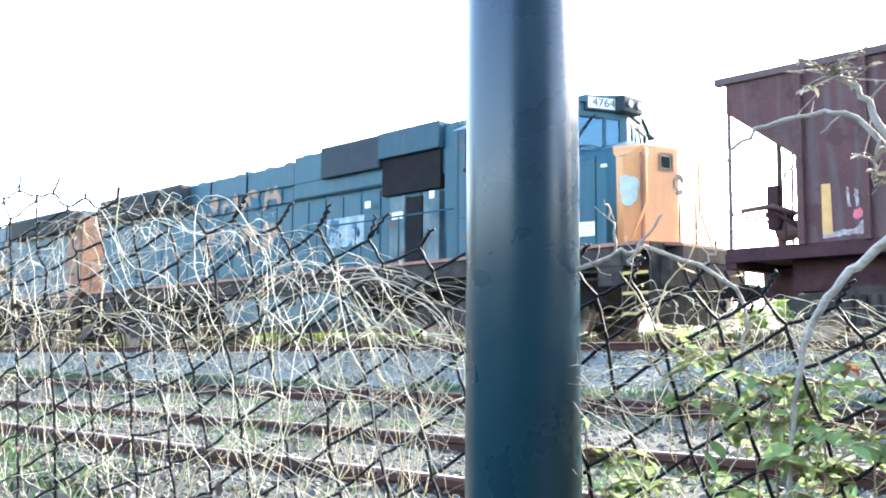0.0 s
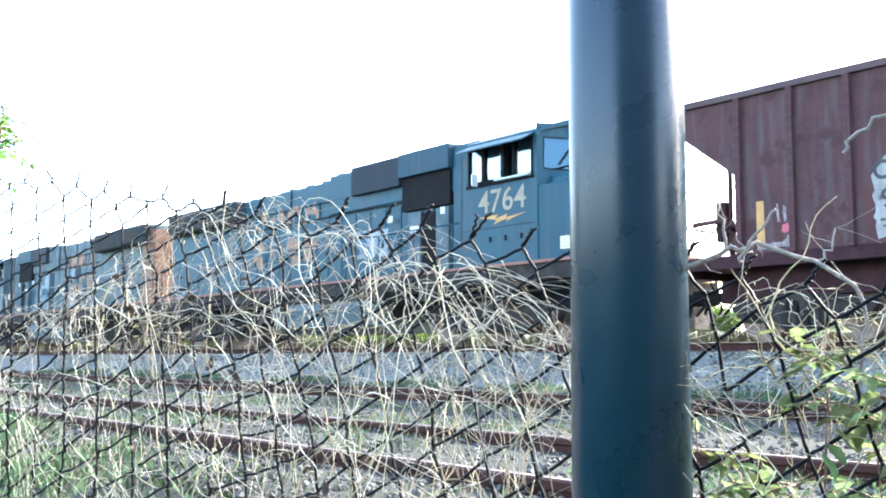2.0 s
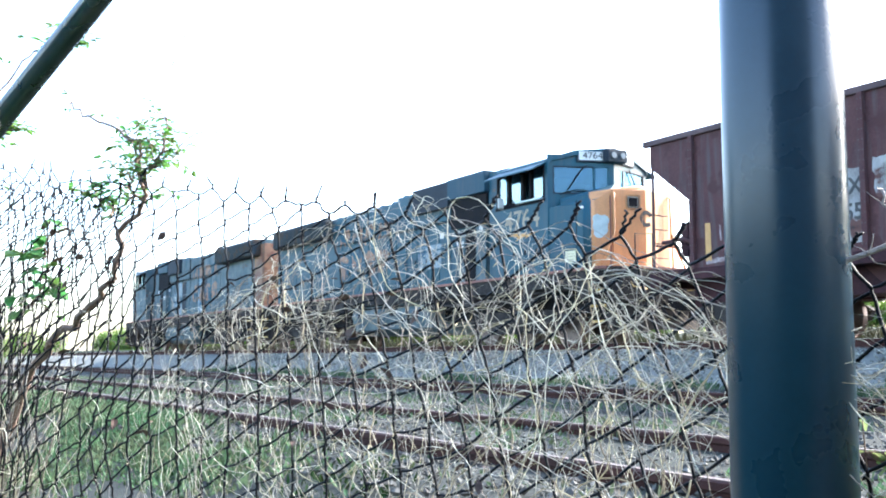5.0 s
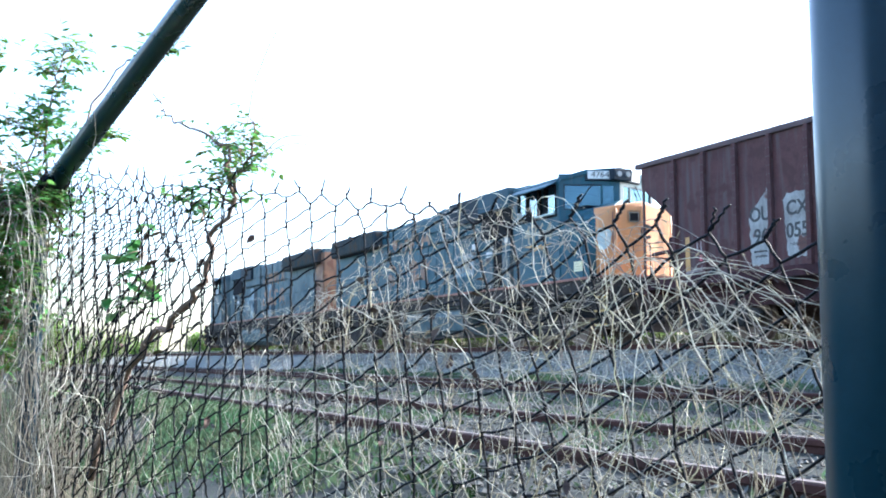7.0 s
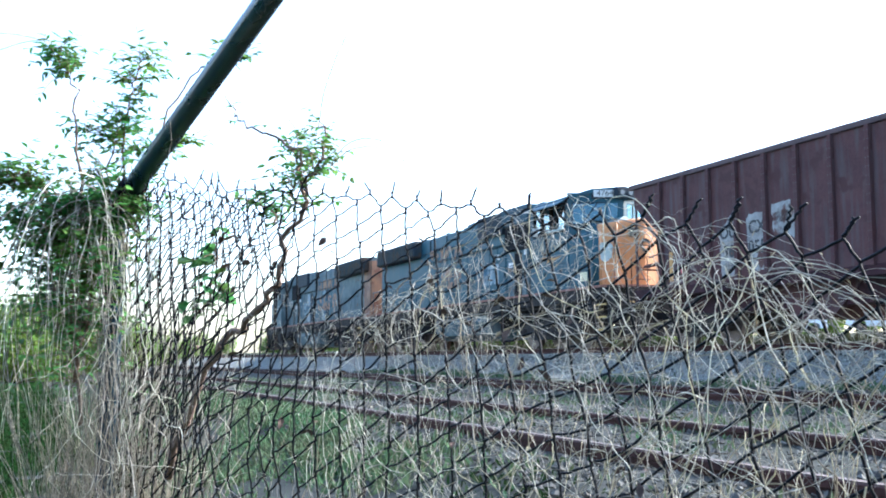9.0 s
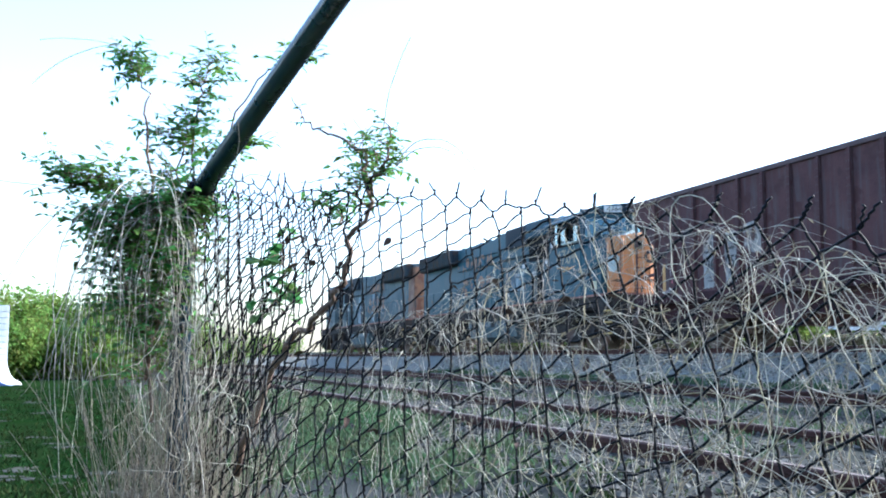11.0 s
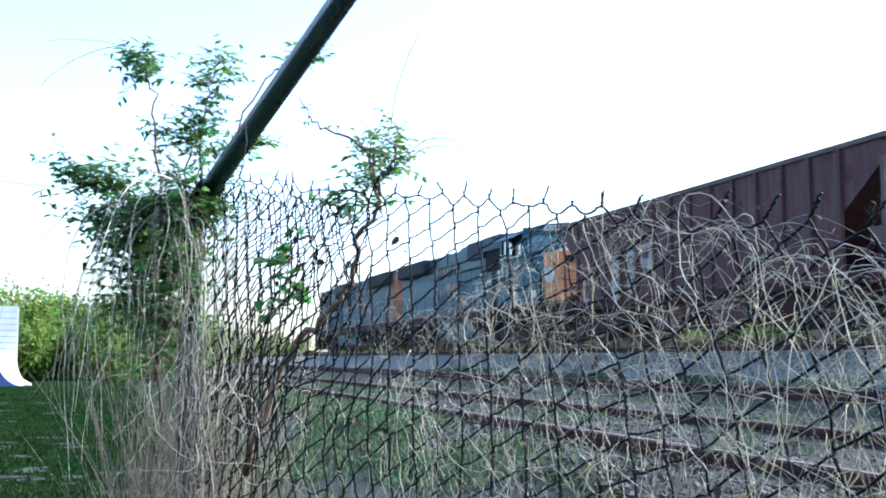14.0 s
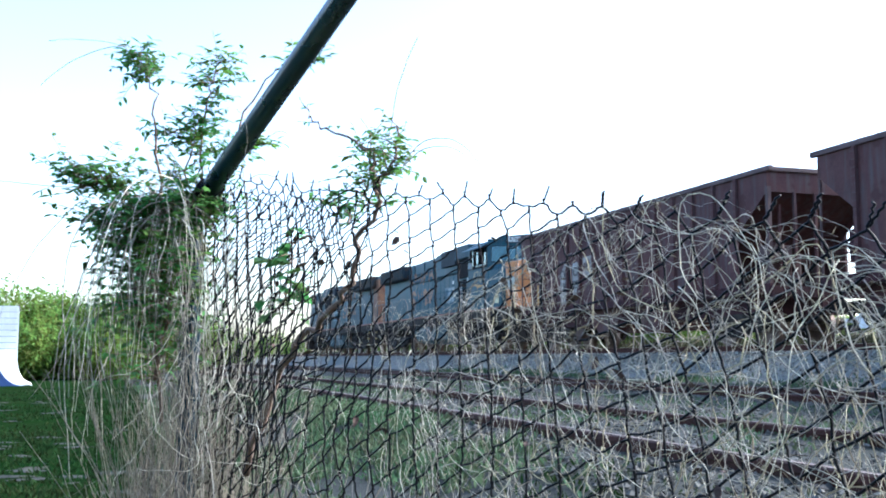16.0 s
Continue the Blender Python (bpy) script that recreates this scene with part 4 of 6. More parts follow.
    prism(bm, [(-0.3, -1.3), (-0.12, -0.6), (-0.12, 0.6), (-0.3, 1.3), (-0.36, 1.3), (-0.2, 0.6), (-0.2, -0.6), (-0.36, -1.3)], "z", 0.3, 1.0)
    p("pilot", bm, M_BOGIE, lo, "dark plough plate under the nose")
    p("pilot_beam", boxes((-0.2, -0.02, -1.25, 1.25, 0.92, 1.44), bevel=0.02), M_BOGIE, lo)
    for yy in (-1.0, 1.0):
        rail_tube(lo, [(-0.06, yy, 1.4), (0.05, yy, 1.25), (0.05, yy * 0.6, 1.2)], 0.016, M_RAILING, "uncoupling_lever")
    bm = bmesh.new()
    for k in range(5):
        yy = -0.9 + 0.45 * k
        cyl(bm, (0.02, yy, 1.3), (0.28, yy * 1.05, 0.7), 0.025, seg=8)
        cyl(bm, (0.28, yy * 1.05, 0.7), (0.25, yy, 0.55), 0.035, seg=8)
    p("air_hose", bm, M_BLACK, lo)
    bogie(lo, (-2.6, -4.35, -6.1), 0.53, 1.1)
    bogie(lo, (-16.2, -17.95, -19.7), 0.53, 1.1)
    coupler(lo, 0, 1)
    coupler(lo, -21.9, -1)
    if old:  # this one runs hood end first: the mirror image along the train
        for ob in lo.children_recursive:
            if ob.type == "MESH":
                ob.data.transform(Matrix.Diagonal((-1, 1, 1, 1)))
                ob.data.flip_normals()
                ob.location.x *= -1
        for i, (ob, x, r) in enumerate(WHEELS):
            if ob.parent == lo:
                WHEELS[i] = (ob, -x, r)
    MOVING.append((lo, x_off))
    return lo


build_hopper(0.0, "brown steel coal hopper wagon with weathered white lettering panels")
build_hopper(17.5, "plain brown steel coal hopper wagon coupled behind another", False)
build_locomotive(-1.25, "blue diesel locomotive with orange-yellow nose, grimy and worn")
build_locomotive(-46.1, "faded grey-blue diesel locomotive with rusty orange hood end", old=True)


# ---- fence ----
COLUMN, EDGE_AT = (-14, 5, 9, 24, 44), (-0.99, 0.383, 0.66, 1.79, 3.3)


def wob(a, b, amp=0.004, f=1.7):
    return amp * noise.noise((a * f, b * f, 4.2)), amp * noise.noise((a * f, b * f, 9.1))


def column_w(i):
    """Where column i of the mesh meets the top edge, along the fence."""
    return float(np.interp(i, COLUMN, EDGE_AT))


def node(i, k, d=0.0):
    """Crossing of the mesh: column i (growing along the fence), row k from the top; the mesh is racked, its columns lean."""
    w0 = column_w(i)
    lean = float(np.interp(i, (10, 17, 20, 22), (0.015, 0.013, 0.008, 0.003)))
    first = smooth_step(0.9, 1.35, w0)
    w = w0 - (0.024 + 0.013 * first) * min(k, 1) - lean * (min(max(k - 1, 0), 8) + 0.55 * max(0, k - 9))
    h = fence_top(w0) - (0.034 - 0.008 * first) * min(k, 1) - 0.052 * max(k - 1, 0)
    h += smooth_step(1.1, 1.35, w0) * (0.013 * min(max(k - 1, 0), 4) - 0.004 * max(k - 5, 0))
    if d:
        w, h = w + 0.62 * d, h - 0.45 * d
    slack = smooth_step(1.5, 2.2, w)
    a, b = wob(i, k, 0.012 + 0.006 * slack)
    a2, b2 = wob(i + 31 + 50 * d, k, 0.022 * slack, 0.83)
    sag = 0.03 * noise.noise((w * 1.3, h * 1.3, 1.0)) + 0.05 * slack * noise.noise((w * 3.1, h * 3.1, 6.0))
    return fence_pt(w + a + a2, h + b + b2, d + sag)


def build_fence():
    f = thing("chain_link_fence", "sagging black vinyl chain-link fence overgrown with dry vines", "fence")
    hi, rows = 41, 25
    for lo, deep in ((-14, 0.0), (26, 0.05), (29, 0.09)):  # one mesh, and loose lengths lapped behind it at the end post
        for i0, first in itertools.product(range(lo, hi + 1), (0, 1)):
            pts, i, k, down = [], i0, 0, first == 0
            tip, w0 = node(i0, 0, deep), column_w(i0)
            far = smooth_step(1.0, 1.3, w0)
            tall = random.uniform(0.021, 0.032) - 0.007 * far
            lean = -UF * (tall * random.uniform(0.15, 0.75) * (1 - far) + far * random.uniform(-0.02, 0.018))
            twist = (0.0018 if first else -0.0018) * (1 - far)
            pr = 0.0021 - 0.0004 * far
            if i0 not in (14, 17) and not deep and (far < 0.9 or not first):
                for up, turn in ((1.0, 2.2), (0.86, -1), (0.72, 1), (0.58, -1), (0.44, 1), (0.3, -1), (0.15, 1)):
                    pts.append((tip + lean * up * 1.3 + UF * twist * turn + Vector((0, 0, tall * up)), pr * (0.8 if up == 1.0 else 1)))
            while k < rows and lo <= i <= hi and column_w(i) < 2.96:
                off = NF * (0.0022 if down else -0.0022)
                p = node(i, k, deep)
                w = column_w(i)
                # Far top wires are modelled thinner, as sky glare would eat their edges.
                thick = 0.0021 + 0.0001 * smooth_step(1.2, 0.6, w) - 0.0004 * smooth_step(1.2, 1.5, w) * smooth_step(6, 3, k)
                nip = Vector((0, 0, 0.002 + 0.003 * smooth_step(1.0, 1.5, w)))
                pts.append((p + off + nip, thick))
                pts.append((p - off - nip, thick))
                if down:
                    k += 1
                else:
                    i, k = i + 1, k + 1
                down = not down
                q = node(i, min(k, rows), deep)
                bow = (q - p).cross(NF).normalized() * (0.0016 if down else -0.0016)
                for u in (0.25, 0.5, 0.75):
                    pts.append((p.lerp(q, u) + bow * (4 * u * (1 - u) * random.uniform(0.2, 1.2)) + NF * random.uniform(-0.002, 0.002), thick))
                if q.z < -0.03:
                    break
            if len(pts) > 8:
                part_mesh("wire", tube_mesh("wire", [pts], sides=5), M_WIRE, f)
    # thick near post
    c = sight(30.87, 0, 1.14)
    bm = bmesh.new()
    cyl(bm, (c.x, c.y, -0.3), (c.x + 0.03, c.y + 0.05, 2.4), 0.064, seg=48)
    for fc in bm.faces:
        fc.smooth = len(fc.verts) == 4
    part("thick_post", bm, M_POST, f, "glossy dark green steel post")
    # far post, its collar, and the raked rail between both posts
    e = fence_pt(2.89, 0.44, -0.03)
    bm = bmesh.new()
    cyl(bm, (e.x, e.y, -0.3), (e.x, e.y, EYE + 0.47), 0.03, seg=20)
    part("end_post", bm, M_POST, f, "dark end post wrapped in vines")
    a, b = fence_pt(2.884, 0.465), fence_pt(0.53, 1.463)
    bm = bmesh.new()
    cyl(bm, a, b, 0.0285, seg=24)
    for fc in bm.faces:
        fc.smooth = len(fc.verts) == 4
    part("raked_rail", bm, M_POST, f, "dark raked steel rail")
    bm = bmesh.new()
    d = (b - a).normalized()
    cyl(bm, a - d * 0.03, a + d * 0.05, 0.037, seg=20)
    cyl(bm, a - d * 0.05 + Vector((0, 0, -0.06)), a - d * 0.02, 0.036, seg=16)
    part("rail_collar", bm, M_BLACK, f)


build_fence()


# ---- plants on the fence ----
def strand(start, way, length, steps, r, droop, jitter, taper=0.45):
    p, d, out = Vector(start), Vector(way).normalized(), []
    for i in range(steps + 1):
        out.append((p.copy(), r * (1 - (1 - taper) * i / steps)))
        d = (d + Vector((random.gauss(0, jitter), random.gauss(0, jitter), random.gauss(0, jitter) - droop))).normalized()
        p = p + d * (length / steps)
    return out


def mass_top(w):
    """How far above or below the mesh's edge the vines reach."""
    return 0.017 - 0.24 * smooth_step(1.12, 1.7, w) - 0.1 * smooth_step(1.05, 0.5, w) + 0.085 * smooth_step(0.45, 0.35, w)


def fence_strand(w, h, d, ang, bend, length, r, steps=26):
    """A vine that stays close to the mesh: it runs at an angle in the fence's own plane, curves, and turns down where it tops the mass."""
    out, ds = [], length / steps
    slope, dd, curl, give = random.gauss(0, 0.08), d, 0.0, random.uniform(-0.07, 0.0)
    turn = aim = 0
    for i in range(steps + 1):
        out.append((fence_pt(w, h, dd), r * (1 - 0.8 * (i / steps) ** 1.6) * random.uniform(0.72, 1.25)))
        if h - fence_top(w) - mass_top(w) > give and math.sin(ang) > -0.2:
            aim = (0 if math.cos(ang) > 0 else math.pi) - math.copysign(random.uniform(0.2, 1.0), math.cos(ang))
            bend, give, turn = 0.0, give + 0.012, 4
        if turn:
            gap = (aim - ang + math.pi) % (2 * math.pi) - math.pi
            ang, turn = ang + gap * 0.5, turn - 1
        curl = 0.75 * curl + random.gauss(0, 0.068)
        if random.random() < 0.13:
            ang += random.gauss(0, 0.55)
        ang += bend * ds + curl
        w += math.cos(ang) * ds
        h += math.sin(ang) * ds
        h -= 0.5 * max(0.0, h - fence_top(w) - mass_top(w) - 0.02)
        dd = 0.85 * (dd + slope * ds) + 0.15 * d + random.gauss(0, 0.003)
    return out


def build_tangle():
    """Dead vines hanging over and woven through the mesh."""
    random.seed(9)
    polys = []

    def put(n, w0, w1, depth, lens, rad, angs, bends, ds=(-0.05, 0.05)):
        for _ in range(n):
            w = random.uniform(w0, w1)
            h = fence_top(w) + mass_top(w) - abs(random.gauss(0, depth))
            ang = random.uniform(*angs) + (math.pi if random.random() < 0.5 else 0)
            polys.append(fence_strand(w, h, random.uniform(*ds), ang, random.uniform(*bends), random.uniform(*lens), (0.59 + 0.07 * smooth_step(1.5, 0.7, w)) * (rad[0] + (rad[1] - rad[0]) * random.random() ** 1.8)))

    put(38, 0.5, 1.4, 0.14, (0.15, 0.45), (0.0005, 0.0011), (-1.2, 1.2), (-5, 5))
    put(36, 1.2, 1.9, 0.16, (0.1, 0.45), (0.0005, 0.001), (-1.3, 1.3), (-5, 5))
    put(48, 0.4, 1.7, 0.28, (0.2, 0.6), (0.0006, 0.0013), (-0.9, 0.9), (-2.5, 2.5))
    put(46, 0.45, 1.8, 0.3, (0.3, 0.8), (0.0005, 0.0012), (0.7, 1.4), (-2, 2))
    put(12, 0.45, 1.2, 0.08, (0.3, 0.6), (0.0009, 0.0014), (0.5, 1.1), (-1.2, 1.2), (-0.07, -0.02))
    put(10, 0.45, 1.2, 0.1, (0.3, 0.6), (0.0008, 0.0013), (-1.2, -0.5), (-1.5, 1.5), (-0.07, -0.02))
    put(110, -0.75, 0.36, 0.06, (0.04, 0.16), (0.0005, 0.001), (-1.3, 1.3), (-24, 24), (0.0, 0.08))
    put(44, -0.75, 0.36, 0.1, (0.1, 0.3), (0.0005, 0.001), (-1.3, 1.3), (-8, 8), (0.0, 0.08))
    put(46, 1.7, 2.7, 0.35, (0.15, 0.6), (0.0005, 0.001), (0.7, 1.5), (-3, 3))
    put(90, 1.4, 2.8, 0.2, (0.04, 0.2), (0.0004, 0.0008), (-1.5, 1.5), (-14, 14))
    for _ in range(115):  # the lower growth, woven down to the ground
        w = random.uniform(0.35, 1.7)
        polys.append(fence_strand(w, fence_top(w) - random.uniform(0.16, 0.6), random.uniform(-0.04, 0.1), random.uniform(0, 6.28), random.uniform(-4, 4), random.uniform(0.12, 0.5), random.uniform(0.0004, 0.0008)))
    for _ in range(20):  # runners fanning out of one knot near the top
        polys.append(fence_strand(random.gauss(0.85, 0.09), random.gauss(0.08, 0.04), random.uniform(-0.06, 0), random.uniform(0, 6.28), random.uniform(-4, 4), random.uniform(0.12, 0.5), random.uniform(0.0005, 0.0009)))
    def runner(places, r):  # a long vine through a few places on the mesh
        pts = []
        for (w0, h0), (w1, h1) in zip(places[:-1], places[1:]):
            for j in range(7):
                u = j / 7
                pts.append(fence_pt(w0 + (w1 - w0) * u + random.gauss(0, 0.0022), h0 + (h1 - h0) * u + random.gauss(0, 0.0022), random.uniform(-0.045, -0.03)))
        soft = [(pts[max(0, j - 1)] + pts[j] * 2 + pts[min(len(pts) - 1, j + 1)]) / 4 for j in range(len(pts))]
        polys.append([(c, r * (1 - 0.5 * j / len(soft)) * random.uniform(0.85, 1.15)) for j, c in enumerate(soft)])
    for places in (((1.071, 0.075), (1.06, 0.04), (1.003, -0.047), (0.93, -0.099), (0.842, -0.135), (0.75, -0.18), (0.65, -0.25)), ((1.118, 0.07), (1.05, 0.06), (0.96, 0.0), (0.87, -0.113), (0.72, -0.16)),
                   ((1.243, 0.147), (1.15, 0.1), (1.053, 0.027), (0.994, -0.066), (0.91, -0.121), (0.8, -0.17)), ((1.202, 0.206), (1.17, 0.15), (1.12, 0.07), (1.032, 0.0), (1.01, -0.08), (0.99, -0.2)),
                   ((0.9, 0.16), (0.872, 0.141), (0.85, 0.039), (0.843, -0.081), (0.85, -0.2)), ((0.83, 0.14), (0.806, 0.093), (0.771, -0.004), (0.729, -0.069), (0.66, -0.14)),
                   ((1.64, 0.08), (1.635, 0.036), (1.622, -0.048), (1.635, -0.153), (1.605, -0.254)), ((1.7, 0.02), (1.723, -0.072), (1.743, -0.182), (1.7, -0.27), (1.68, -0.4)),
                   ((2.98, 0.5), (2.9, 0.3), (2.8, 0.0), (2.73, -0.34), (2.72, -0.5)), ((1.35, 0.12), (1.28, 0.0), (1.2, -0.12), (1.05, -0.2), (0.9, -0.26)),
                   ((0.8, 0.09), (0.72, 0.06), (0.64, -0.01), (0.6, -0.08)), ((0.8, 0.1), (0.86, 0.07), (0.94, 0.075), (1.02, 0.05)), ((0.79, 0.1), (0.7, 0.1), (0.62, 0.06), (0.56, 0.0)),
                   ((1.0, 0.1), (0.95, 0.03), (0.92, -0.06), (0.93, -0.16)), ((1.46, 0.1), (1.36, 0.06), (1.22, 0.08), (1.1, 0.03), (1.0, 0.04)), ((0.75, 0.12), (0.82, 0.02), (0.84, -0.1), (0.9, -0.22))):
        runner(places, random.uniform(0.0007, 0.0011))
    runner(((2.97, 0.5), (2.92, 0.3), (2.84, 0.02), (2.74, -0.34), (2.7, -0.6)), 0.0026)
    for poly in polys[:300]:  # hair-thin side twigs
        for _ in range(random.choice((1, 2, 3))):
            j = random.randint(3, len(poly) - 3)
            c, d = poly[j][0], (poly[j][0] - poly[j - 1][0]).normalized()
            rel = c - NF * FENCE_D
            w, h = rel.dot(UF), c.z - EYE
            ang = math.atan2(d.z, d.dot(UF)) + random.choice((-1, 1)) * random.uniform(0.4, 1.2)
            polys.append(fence_strand(w, h, c.dot(NF) - FENCE_D, ang, random.uniform(-22, 22), random.uniform(0.03, 0.13), random.uniform(0.0004, 0.0007), 9))
    curls = []
    for poly in polys:
        for c, _ in poly[2:]:
            if random.random() < 0.11:
                curls.append((c, (random.gauss(0, 1), random.gauss(0, 1), random.gauss(-0.5, 0.8)), (random.random(), random.random(), 1), random.uniform(0.004, 0.012), random.uniform(0.0008, 0.0022)))
    me = leaf_mesh("dry_leaflets", curls)
    me.materials.append(M_STRAW)
    tagged(new("dry_leaflets", me), "tiny curled dry leaflets clinging to the vines", "dry leaves", kind="stuff")
    me = tube_mesh("dry_vine_tangle", polys, sides=5)
    me.materials.append(M_DRY)
    tagged(new("dry_vine_tangle", me), "tangle of pale dry vines hanging over the fence", "dry vine", kind="stuff")
    polys = []  # lower stalks of dead weeds standing by the mesh
    for _ in range(500):
        w = random.uniform(-0.7, 2.5)
        if 0.3 < w < 0.6 or (w > 1.0 and random.random() < 0.78):
            continue
        p = fence_pt(w, 0, random.uniform(0.02, 0.4))
        p.z = 0.0
        polys.append(strand(p, (random.gauss(0, 0.3), random.gauss(0, 0.3), 1), random.uniform(0.35, 0.85), 12, random.uniform(0.0006, 0.0013), 0.0, 0.13))
    for _ in range(110):
        w = random.uniform(0.45, 1.5)
        polys.append(fence_strand(w, fence_top(w) - random.uniform(0.12, 0.55), random.uniform(-0.05, 0.08), random.uniform(0, 6.28), random.uniform(-3, 3), random.uniform(0.15, 0.55), random.uniform(0.0007, 0.0013)))
    me = tube_mesh("dead_weed_stalks", polys, sides=4)
    me.materials.append(M_STRAW)
    tagged(new("dead_weed_stalks", me), "thin dead weed stalks along the fence foot", "dry weeds", kind="stuff")


build_tangle()


def build_post_growth():
    """Dry stalks massed round the end post, and the green creeper on top of it."""
    polys = []
    base = fence_pt(2.84, 0, -0.02)
    for _ in range(520):
        a, r = random.uniform(0, 6.28), 0.27 * math.sqrt(random.random())
        p = base + UF * (r * math.cos(a) * (1.5 if math.cos(a) > 0 else 0.75)) + NF * (r * math.sin(a) * 0.7)
        p.z = 0.0
        ln = random.uniform(0.5, 1.2) if r < 0.15 else random.uniform(0.4, 0.85)
        polys.append(strand(p, (random.gauss(0, 0.08), random.gauss(0, 0.08), 1), ln, 10, random.uniform(0.0010, 0.0022), 0.0, 0.085))
    me = tube_mesh("dry_stalks", polys, sides=4)
    me.materials.append(M_DRYG)
    tagged(new("dry_stalks", me), "dense grey-brown dry stalks massed round the end post", "dry stalks", kind="stuff")
    polys = []
    for _ in range(130):
        a = random.uniform(0, 6.28)
        p = fence_pt(2.88 + random.gauss(0, 0.05), 0.42 + random.gauss(0, 0.035), random.gauss(-0.1, 0.05))
        way = UF * math.cos(a) * 0.8 + NF * math.sin(a) * 0.8 + Vector((0, 0, random.uniform(-0.1, 0.8)))
        polys.append(strand(p, way, random.uniform(0.2, 0.75), 16, random.uniform(0.0009, 0.0021), random.uniform(0.3, 0.7), 0.14))
    for _ in range(18):
        a = random.uniform(-0.5, 2.6)
        p = fence_pt(2.9 + random.gauss(0, 0.03), 0.44 + random.gauss(0, 0.03), random.gauss(-0.09, 0.03))
        way = UF * math.cos(a) * random.uniform(0.2, 0.75) - NF * abs(math.sin(a)) * 0.7 + Vector((0, 0, random.uniform(0.1, 0.7)))
        polys.append(strand(p, way, random.uniform(0.45, 0.95), 22, random.uniform(0.0014, 0.0026), random.uniform(0.18, 0.32), 0.1))
    for _ in range(9):
        p = fence_pt(2.95 + random.uniform(0.0, 0.3), 0.4 + random.gauss(0, 0.05), random.gauss(-0.12, 0.08))
        polys.append(strand(p, UF * random.uniform(0.1, 0.5) + Vector((0, 0, random.uniform(-0.6, 0.2))), random.uniform(0.5, 0.9), 20, random.uniform(0.0008, 0.0015), random.uniform(0.1, 0.3), 0.17))
    for _ in range(120):
        w = random.uniform(2.3, 2.95)
        p = fence_pt(w, random.uniform(-0.5, 0.4), random.gauss(-0.1, 0.06))
        polys.append(strand(p, UF * random.gauss(0, 0.35) + Vector((0, 0, random.choice((-1, 1)))), random.uniform(0.15, 0.5), 16, random.uniform(0.0007, 0.0015), random.uniform(-0.02, 0.08), 0.2))
    me = tube_mesh("hanging_dry_vines", polys, sides=4)
    me.materials.append(M_DRY)
    tagged(new("hanging_dry_vines", me), "pale dry vines drooping from the end post", "dry vine", kind="stuff")


build_post_growth()


def leafy_stem(name, label, rows, r0, twigs, leaf_len, material, seed, leaves_on=0.3, twig_len=0.16, bark=None, droop=0.02, leaf_w=0.38, per_twig=9):
    """A creeper: a bent stem through a few places, side twigs, leaves in two ranks along them."""
    random.seed(seed)
    t = thing(name, label, "creeper")
    pts = []
    for a, b in zip(rows[:-1], rows[1:]):
        for k in range(4):
            q = Vector(a).lerp(Vector(b), k / 4)
            pts.append(q + Vector((random.gauss(0, 1), random.gauss(0, 1), random.gauss(0, 1))) * (0.25 * r0 + 0.003))
    pts.append(Vector(rows[-1]))
    n = len(pts)
    poly = [(q, r0 * (1 - 0.8 * i / (n - 1))) for i, q in enumerate(pts)]
    part_mesh("stem", tube_mesh("stem", [poly], sides=7), bark or M_BARK, t, "brown bent stem")
    tw, lv = [], []
    for _ in range(twigs):
        i = int(n * (leaves_on + (1 - leaves_on) * random.random() ** 0.8))
        q = pts[min(i, n - 1)]
        a = random.uniform(0, 6.28)
        way = Vector((math.cos(a), math.sin(a), random.uniform(-0.2, 0.9)))
        s = strand(q, way, random.uniform(0.5, 1.3) * twig_len, 6, 0.0016, droop, 0.14)
        tw.append(s)
        for k in range(per_twig):
            j = random.randint(1, 6)
            c, d = s[j][0], (s[j][0] - s[j - 1][0]).normalized()
            side = d.cross((0, 0, 1)).normalized() * random.choice((-1, 1))
            lv.append((c, d * 0.5 + side + Vector((0, 0, random.uniform(-0.5, 0.3))), (random.gauss(0, 0.4), random.gauss(0, 0.4), 1),
                       leaf_len * random.uniform(0.6, 1.25), leaf_len * leaf_w * random.uniform(0.7, 1.2)))
    if tw:
        tagged(part_mesh("twig_growth", tube_mesh("twig_growth", tw, sides=3), bark or M_BARK, t), kind="stuff")
        tagged(part_mesh("foliage", leaf_mesh("foliage", lv), material, t, "small green leaves"), kind="stuff")
    return t


